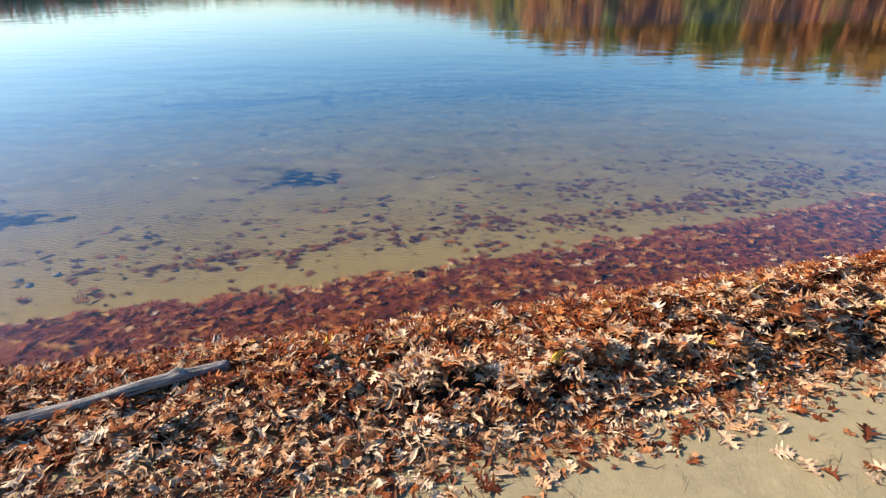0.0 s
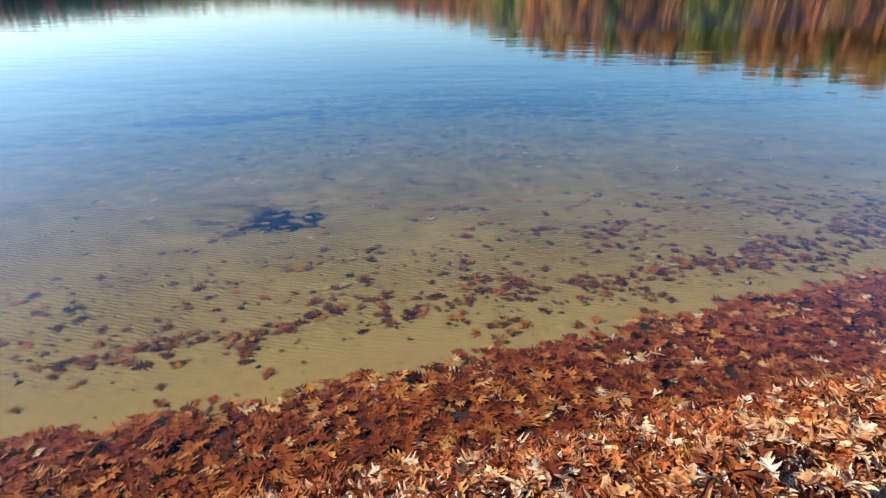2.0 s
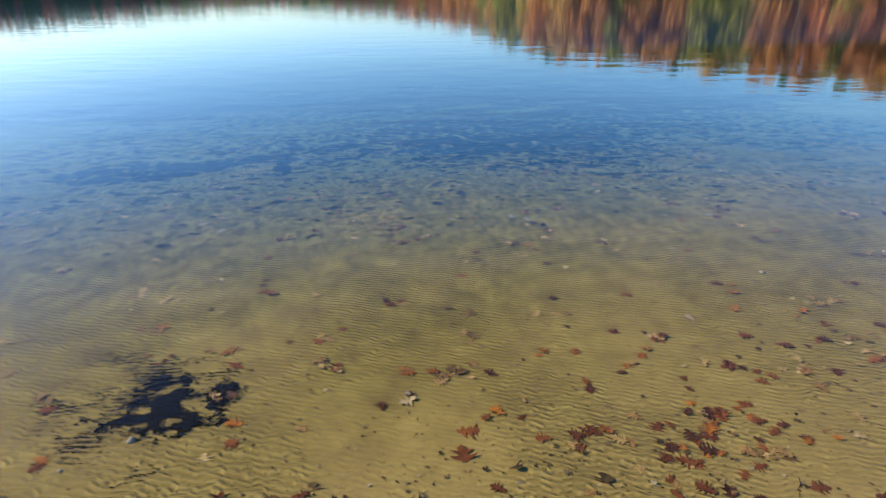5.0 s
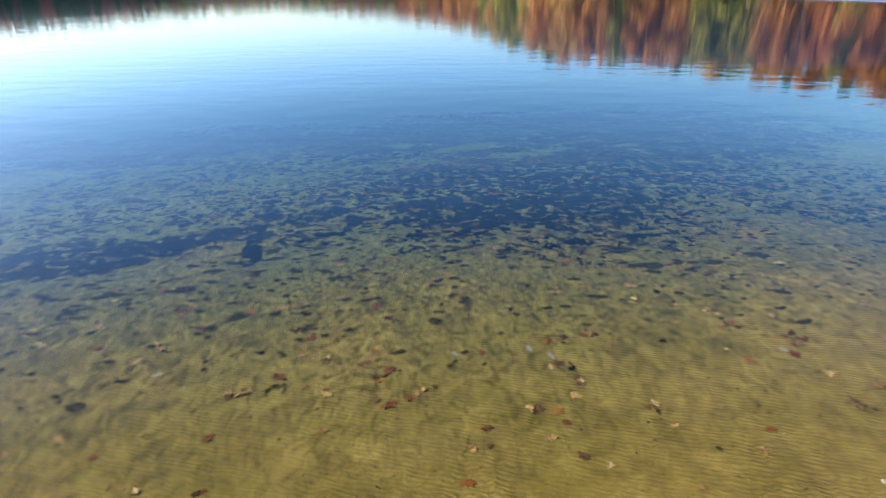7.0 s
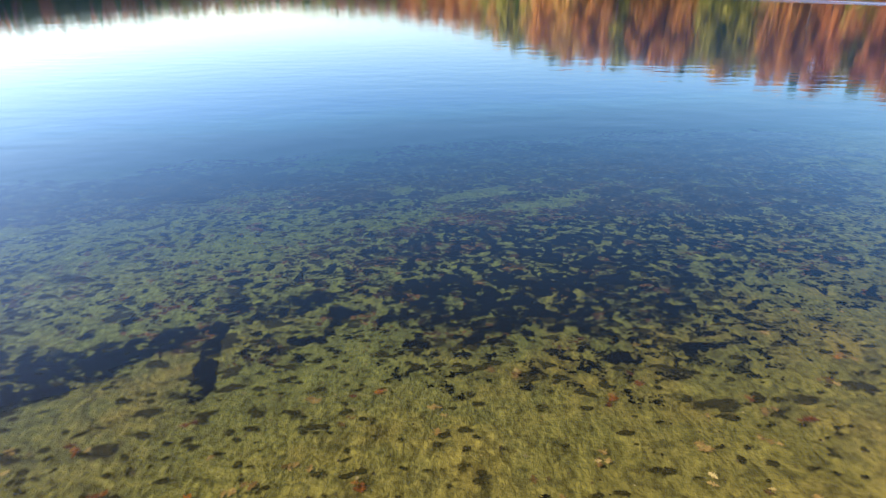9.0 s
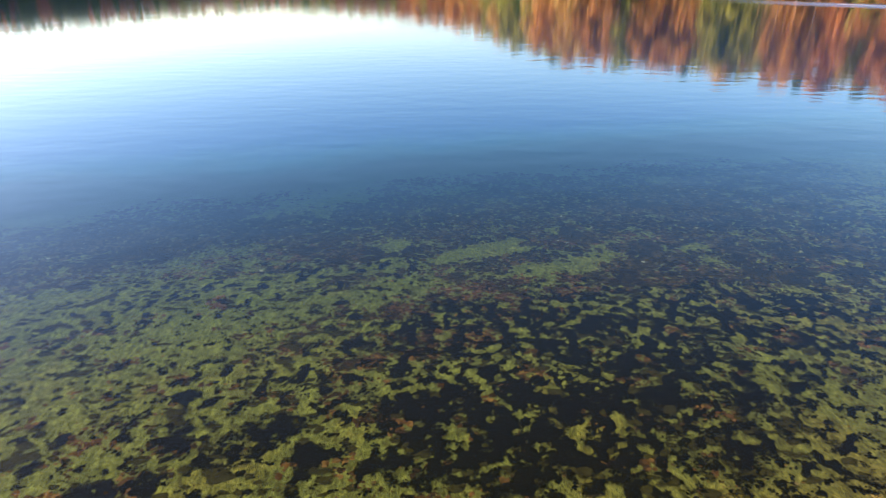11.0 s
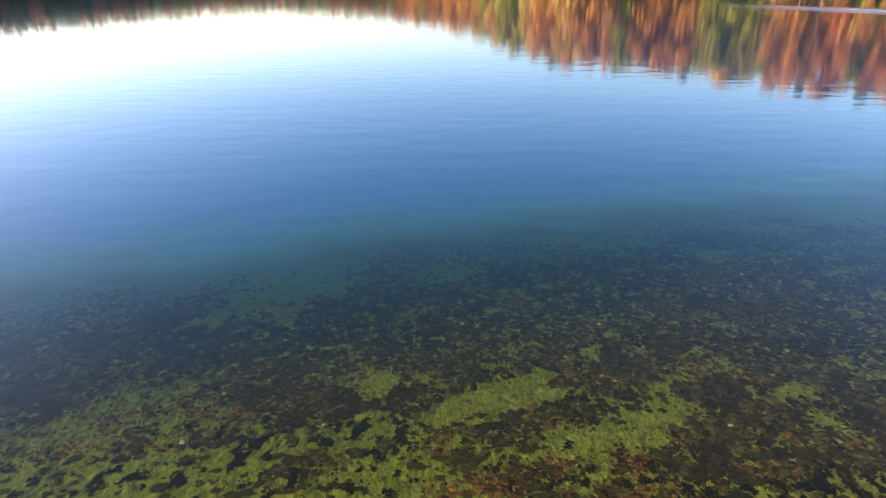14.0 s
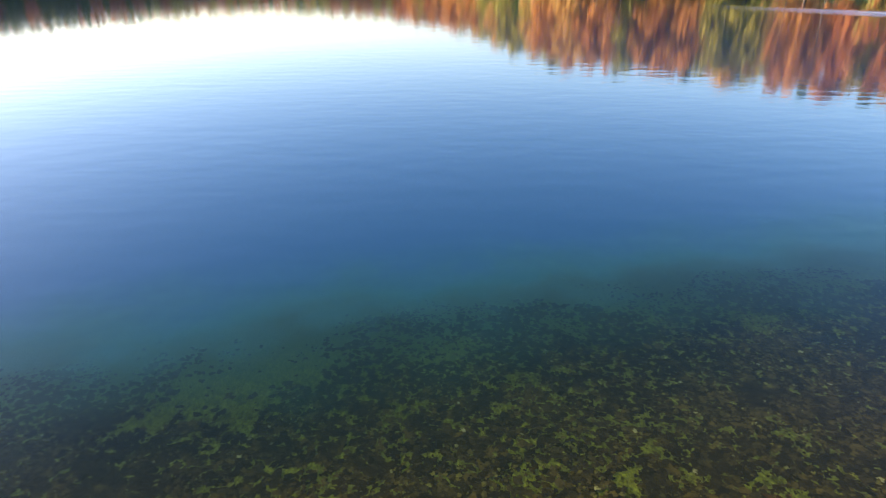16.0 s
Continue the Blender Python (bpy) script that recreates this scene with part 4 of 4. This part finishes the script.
def fringe(name, label, field, xs, ys, n, size, mat_, seed, low=-0.10, top=0.10):
    """Loose sprigs along the ragged rim of a growth."""
    r = np.random.default_rng(seed)
    jj, ii = np.where((field > low) & (field < top))
    k = r.integers(0, len(jj), n)
    step = xs[1] - xs[0]
    x, y = xs[ii[k]] + r.uniform(-step, step, n), ys[jj[k]] + r.uniform(-step, step, n)
    P = np.array([(a, b, ground_z(a, b) + 0.006) for a, b in zip(x, y)])
    v, f = spread(MOUNDS, r.integers(0, len(MOUNDS), n), P, turns(n, 0.2, r.uniform(*size, n), r))
    return tagged(new(name, mesh_of(name, v, f, mat_)), label, "weed", kind="stuff")

def patch_field(xs, ys, lobes, holes):
    """A ragged patch made of lobes, with sandy holes in it: ellipses (x, y, rx, ry)."""
    X, Y = np.meshgrid(xs, ys)
    rag = np.array([fbm(a, b, 7.0, 4) for a, b in zip(X.ravel().tolist(), Y.ravel().tolist())]).reshape(X.shape)
    far = lambda e: np.sqrt(((X - e[0]) / e[2]) ** 2 + ((Y - e[1]) / e[3]) ** 2)
    fine = np.array([fbm(a * 0.55, b, 32.0, 3) for a, b in zip(X.ravel().tolist(), Y.ravel().tolist())]).reshape(X.shape)
    f = np.max([(1.12 - far(e)) * min(e[2], e[3]) * 6.0 for e in lobes], 0) - 0.45 * rag - 0.50 * fine
    return np.min([f] + [(far(e) - 0.95) * 0.5 + 0.35 * rag + 0.28 * fine for e in holes], 0)

LOBES = ((-1.75, 7.27, 0.178, 0.193), (-1.92, 7.12, 0.158, 0.074), (-1.43, 7.34, 0.113, 0.129), (-1.59, 7.08, 0.184, 0.094), (-1.95, 7.34, 0.06, 0.082), (-1.85, 7.50, 0.156, 0.101), (-1.78, 7.01, 0.084, 0.071))
HOLES = ((-1.86, 7.42, 0.054, 0.049), (-1.79, 7.49, 0.031, 0.038), (-1.89, 7.22, 0.07, 0.04), (-1.67, 7.09, 0.06, 0.038), (-1.59, 7.28, 0.074, 0.073), (-1.46, 7.17, 0.051, 0.033), (-1.62, 6.97, 0.041, 0.028), (-1.93, 7.03, 0.084, 0.031))
px_, py_ = np.arange(-2.4, -1.1, 0.011), np.arange(6.7, 7.9, 0.011)
patch = patch_field(px_, py_, LOBES, HOLES)
tagged(new("weed_patch", grid_sheet("weed_patch", px_, py_, patch + 0.05, 0.012, BLACK_BED, 0.003)), "ragged black weed patch on rippled sand under water", "weed", kind="stuff")
fringe("weed_sprigs", "loose black weed sprigs round the weed patch", patch, px_, py_, 900, (0.004, 0.012), BLACK, 9, -0.12, 0.12)
def trough_streaks(shapes, n, seed):
    """Black weed caught in the ripple troughs: thin ragged streaks lying along the ripples."""
    r = np.random.default_rng(seed)
    pts = []
    share = np.array([e[2] * e[3] for e in shapes])
    share = share / share.sum()
    while len(pts) < n:
        cx, cy, rx, ry = shapes[int(r.choice(len(shapes), p=share))]
        x, y = cx + r.normal(0, 0.80) * rx, cy + r.normal(0, 0.80) * ry
        y = round((y + r.normal(0, 0.006) - 0.12 * x + 0.015 * math.sin(x * 9)) / 0.045) * 0.045 + 0.12 * x - 0.015 * math.sin(x * 9) + r.normal(0, 0.009)
        if fbm(x * 0.6, y, 6.5) > -0.02 + 0.20 * r.normal():
            pts.append((x, y, ground_z(x, y) + 0.003))
    form = turns(n, 0.05, r.uniform(0.003, 0.010, n), r)
    form[:, 0] *= 2.0
    form[:, 1] *= 0.5
    v, f = spread(MOUNDS, r.integers(0, len(MOUNDS), n), np.array(pts), form)
    return tagged(new("weed_streaks", mesh_of("weed_streaks", v, f, BLACK)), "thin black weed streaks caught in sand ripples", "weed", kind="stuff")

trough_streaks([(-1.93, 7.69, 0.24, 0.14), (-2.35, 7.89, 0.20, 0.09), (-2.30, 7.32, 0.26, 0.14), (-2.32, 7.12, 0.20, 0.14), (-2.13, 6.86, 0.16, 0.12), (-1.62, 6.64, 0.07, 0.07), (-1.54, 7.65, 0.09, 0.07), (-1.93, 7.66, 0.2, 0.1)], 2400, 8)
cover("weed_patch", "dark weed patch on the shallow lake bed", BLACK, [(-4.5, 5.8, 0.6, 0.32, 0.5, 0.5)], 1400, (0.010, 0.03), 4, 0.5, (4.0, -0.02), "weed")
bx, by = np.arange(-8.0, 9.5, 0.026), np.arange(12.4, 20.6, 0.026)
bed = weed_field(
      [(-5.2, 13.8, 1.0, 0.55, 0.2, 0.66), (-4.4, 13.95, 0.7, 0.42, 0.5, 0.72), (-3.8, 14.4, 0.65, 0.32, 0.6, 0.74), (-3.25, 14.85, 0.45, 0.28, 0.6, 0.78), (-2.72, 14.2, 0.13, 0.72, 0.2, 0.78),
       (-2.95, 15.55, 0.2, 0.12, 0, 0.78), (-2.3, 15.4, 0.28, 0.14, 0.3, 0.78), (-1.9, 15.8, 0.33, 0.16, 0.2, 0.78), (-1.38, 15.4, 0.2, 0.16, 0, 0.78), (-3.1, 16.4, 0.2, 0.1, 0, 0.78),
       (-0.35, 16.15, 0.42, 0.3, 0.2, 0.68), (0.8, 15.55, 0.4, 0.3, -0.3, 0.68), (0.95, 15.0, 0.3, 0.22, 0, 0.78), (1.4, 16.0, 0.62, 0.32, 0.1, 0.68), (0.36, 16.1, 0.35, 0.2, 0, 0.68),
       (3.0, 16.3, 0.65, 0.22, 0.0, 0.74), (2.95, 15.5, 0.16, 0.4, 0, 0.78), (2.0, 15.2, 0.3, 0.16, 0, 0.72), (2.06, 14.2, 0.22, 0.13, 0, 0.72), (3.0, 14.45, 0.24, 0.14, 0, 0.72),
       (-0.3, 14.55, 0.18, 0.1, 0, 0.72), (-1.7, 14.7, 0.2, 0.12, 0, 0.72), (1.5, 17.0, 2.2, 1.8, 0.05, 0.58), (0.9, 15.7, 1.3, 0.7, 0.1, 0.52), (5.2, 18.7, 0.75, 0.32, -0.2, 0.72), (5.0, 17.7, 1.2, 0.6, -0.3, 0.45),
       (2.0, 16.9, 3.7, 2.4, 0.15, 0.30), (-1.6, 16.0, 2.4, 1.3, 0.25, 0.20), (-4.8, 17.0, 3.6, 1.9, 0.2, 0.04), (-4.0, 19.2, 3.2, 0.9, 0.3, 0.16), (6.5, 17.5, 2.8, 2.2, 0, 0.20), (3.2, 18.3, 2.6, 0.9, 0.15, 0.52), (0.6, 18.3, 1.3, 0.5, 0.3, 0.5)],
      bx, by, 0.42, (6.3, 0.02), 5)
tagged(new("weed_bed", grid_sheet("weed_bed", bx, by, bed + 0.06, 0.012, BLACK_BED, 0.003)), "black weed bed with sandy gaps under clear water", "weed", kind="stuff")
fringe("weed_sprigs", "loose black weed sprigs round the weed bed", bed, bx, by, 16000, (0.008, 0.026), BLACK, 5, -0.07, 0.07)
BARE = [(-0.9, 20.35, 1.15, 0.30, 0.42), (0.55, 20.85, 0.75, 0.25, 0.35), (1.15, 19.9, 0.6, 0.28, 0.2), (2.6, 20.5, 0.75, 0.35, 0.6), (2.2, 22.1, 0.24, 0.62, -0.4), (2.7, 22.6, 0.2, 0.32, 0.3), (-1.0, 21.5, 0.55, 0.35, 0.3), (0.75, 21.25, 0.55, 0.17, 0.35), (1.4, 21.5, 0.4, 0.13, 0.5), (1.6, 21.05, 0.3, 0.12, 0.1), (3.0, 21.1, 0.55, 0.35, 0.3), (4.4, 20.95, 0.5, 0.3, 0.2),
        (-3.0, 19.7, 1.1, 0.35, 0.3), (-3.1, 24.9, 1.2, 1.7, -0.3), (-1.3, 19.4, 1.4, 0.35, 0.35)]
cover("leaf_litter", "brown decaying leaf litter on the green lake bed", RUST,
      [(0.0, 17.2, 7.0, 2.4, 0.15, 0.2), (0.5, 19.3, 1.7, 0.35, 0.62, 0.9), (-0.4, 17.6, 1.4, 0.4, 0.3, 0.6), (-1.6, 18.3, 1.0, 0.4, 0.4, 0.6), (2.0, 19.4, 1.6, 0.6, 0.2, 0.5), (4.5, 19.9, 2.5, 0.9, 0.1, 0.5), (0.6, 20.3, 2.2, 0.4, 0.4, 0.5), (-3.0, 20.6, 2.4, 0.6, 0.3, 0.5), (2.0, 21.3, 0.8, 0.35, 0.3, 0.85), (3.7, 21.5, 1.0, 0.4, 0.2, 0.8), (-1.9, 20.9, 0.9, 0.3, 0.3, 0.7)],
      38000, (0.02, 0.055), 16, 0.4, (3.6, 0.06), "litter", bare=BARE, soft=0.14)
DEEP = [(0.4, 23.6, 11.0, 2.7, 0.26, 1.0), (7, 22.4, 5, 3.0, 0.2, 0.9), (-7.5, 21.2, 4, 1.8, 0.3, 0.75), (0.5, 21.0, 3.8, 1.3, 0.2, 0.75), (5.0, 20.4, 3.0, 1.2, 0.1, 0.6)]
cover("leaf_litter", "dark mat of rotting leaves and stones on lake bed", MUCK, DEEP, 46000, (0.05, 0.10), 6, 0.6, (2.4, 0.14), "litter", bare=BARE, soft=0.14)
cover("leaf_litter", "loose brown and olive leaves over dark rotting litter", BROWN, DEEP, 34000, (0.018, 0.048), 26, 0.6, (3.5, 0.05), "litter", bare=BARE, lift=0.02, soft=0.2)

# dark tufts of weed and rotting leaf dotted over the bed, thin at the rim
def tuft_field(xs, ys, n, seed):
    r = np.random.default_rng(seed)
    f = np.full((len(ys), len(xs)), -0.22)
    step, made = xs[1] - xs[0], 0
    while made < n:
        x, y = r.uniform(xs[0], xs[-1]), r.uniform(ys[0], ys[-1])
        out = y - 0.2 * x - 10.6
        if r.uniform() > min(1.0, max(0.0, out / 2.2)) or fbm(x, y, 0.6) < -0.3:
            continue
        made += 1
        w = 0.020 + r.gamma(2.0, 0.0085)
        for _ in range(3):
            cx, cy = x + r.normal(0, 0.8) * w, y + r.normal(0, 0.5) * w
            i0, j0, k = int((cx - xs[0]) / step), int((cy - ys[0]) / step), int(3.5 * w / step) + 2
            sl = slice(max(j0 - k, 0), j0 + k), slice(max(i0 - k, 0), i0 + k)
            X, Y = np.meshgrid(xs[sl[1]], ys[sl[0]])
            f[sl] += (0.30 + 0.30 * min(1.0, max(0.0, out - 1.8) / 3.5)) * np.exp(-((X - cx) / (1.25 * w)) ** 2 - ((Y - cy) / (0.8 * w)) ** 2)
    X, Y = np.meshgrid(xs, ys)
    rag = np.array([fbm(a, b, 13.0, 3) for a, b in zip(X.ravel().tolist(), Y.ravel().tolist())]).reshape(X.shape)
    return f + np.where(f > -0.21, 0.45, 0.0) * rag

tx, ty = np.arange(-8.5, 9.5, 0.028), np.arange(9.8, 20.0, 0.028)
tuft = tuft_field(tx, ty, 2300, 14)
tagged(new("weed_tufts", grid_sheet("weed_tufts", tx, ty, tuft, 0.008, TUFT, 0.002)), "small dark brown weed tufts dotting the lake bed", "weed", kind="stuff")
fringe("tuft_sprigs", "loose brown sprigs in small weed tufts", tuft, tx, ty, 9000, (0.006, 0.017), MUCK, 15, 0.05, 9.0)

# small bits of leaf and bark washed over the sand
SCRAPS = [(tv[6:24] - np.array((0.0, 0.0, tv[6:24, 2].min())), tf[:10]) for tv, tf in LIMP]
def crumbs(n, seed, near=0.9, out=11.5, size=0.015):
    r = np.random.default_rng(seed)
    pts = []
    while len(pts) < n:
        x, s = r.uniform(-7, 9), r.uniform(near, out)
        if r.uniform() < 0.3 + 0.7 * (fbm(x, s, 0.9) > 0.05):
            y = water_edge(x) + s
            pts.append((x, y, ground_z(x, y) + 0.003))
    v, f = spread(SCRAPS, r.integers(0, len(SCRAPS), n), np.array(pts), turns(n, 0.18, r.gamma(1.5, size, n) + 0.012, r))
    return tagged(new("bed_debris", mesh_of("bed_debris", v, f, DEBRIS)), "brown crumbs of leaf and bark scattered on sand", "debris", kind="stuff")

crumbs(12000, 12)
crumbs(3200, 17, 1.4, 3.2, 0.030)

# coarse pale and dark grit along the foot of the leaves
def grit_band(n, seed):
    r = np.random.default_rng(seed)
    pts = []
    while len(pts) < n:
        x, s = r.uniform(-4.5, 6.0), abs(r.normal(0, 0.9)) + 0.05
        if fbm(x, s * 1.5, 1.6) > -0.1 + 0.2 * s:
            y = raft_edge(x) + s
            pts.append((x, y, ground_z(x, y) + 0.003))
    v, f = spread(MOUNDS, r.integers(0, len(MOUNDS), n), np.array(pts), turns(n, 0.3, r.uniform(0.002, 0.0055, n), r) * np.array((1.0, 1.0, 3.0)))
    return tagged(new("coarse_grit", mesh_of("coarse_grit", v, f, STONE)), "pale and dark coarse grit on submerged sand", "grit", kind="stuff")

grit_band(3200, 13)

# ---- stones near the water's edge ----
def stone(x, y, size, r):
    bm = bmesh.new()
    bmesh.ops.create_icosphere(bm, subdivisions=2, radius=size)
    o = Vector(r.uniform(0, 50, 3))
    for vtx in bm.verts:
        vtx.co *= 1 + 0.5 * noise.noise(vtx.co / size * 0.9 + o)
        vtx.co.z *= 0.5
    me = bpy.data.meshes.new("stone")
    bm.to_mesh(me)
    bm.free()
    me.materials.append(STONE)
    me.polygons.foreach_set("use_smooth", np.ones(len(me.polygons), bool))
    ob = new("stone", me)
    ob.matrix_world = pose(x, y, ground_z(x, y) + size * 0.18, 0, 0, r.uniform(0, 360))
    return tagged(ob, "small pale grey stone on the sandy lake bed", "stone", "stones on the lake bed")

for k in range(14):
    x = sr.uniform(-5, 5)
    stone(x, water_edge(x) + sr.uniform(0.9, 6.0), sr.uniform(0.012, 0.028), sr)
for x, y in ((-3.45, 4.3), (-3.3, 4.2), (-3.2, 4.4)):
    stone(x, y, 0.036, sr)

# ---- pine needles, twigs and pebbles on the beach ----
def needles(n, seed):
    r = np.random.default_rng(seed)
    blade = np.array([(-0.5, -0.012, 0), (0.5, -0.004, 0.02), (0.5, 0.004, 0.02), (-0.5, 0.012, 0), (0, 0, 0.03)])
    faces = np.array([(0, 1, 4), (1, 2, 4), (2, 3, 4), (3, 0, 4)])
    pts = []
    while len(pts) < n:
        x, d = r.uniform(-3.0, 4.5), r.exponential(0.28)
        y = litter_edge(x) + 0.15 - d
        if fbm(x, y, 1.4) > -0.25 + 0.5 * d:
            pts.append((x, y, ground_z(x, y) + 0.004))
    v, f = spread([(blade, faces)], np.zeros(n, int), np.array(pts), turns(n, 0.06, r.uniform(0.04, 0.12, n), r))
    return tagged(new("pine_needles", mesh_of("pine_needles", v, f, NEEDLE)), "dry brown pine needles strewn on beach sand", "needles", kind="stuff")

NEEDLE = plain_material("dry_needle", (0.12, 0.07, 0.03), (0.40, 0.26, 0.13), 30, spread=0.8)
needles(3600, 61)
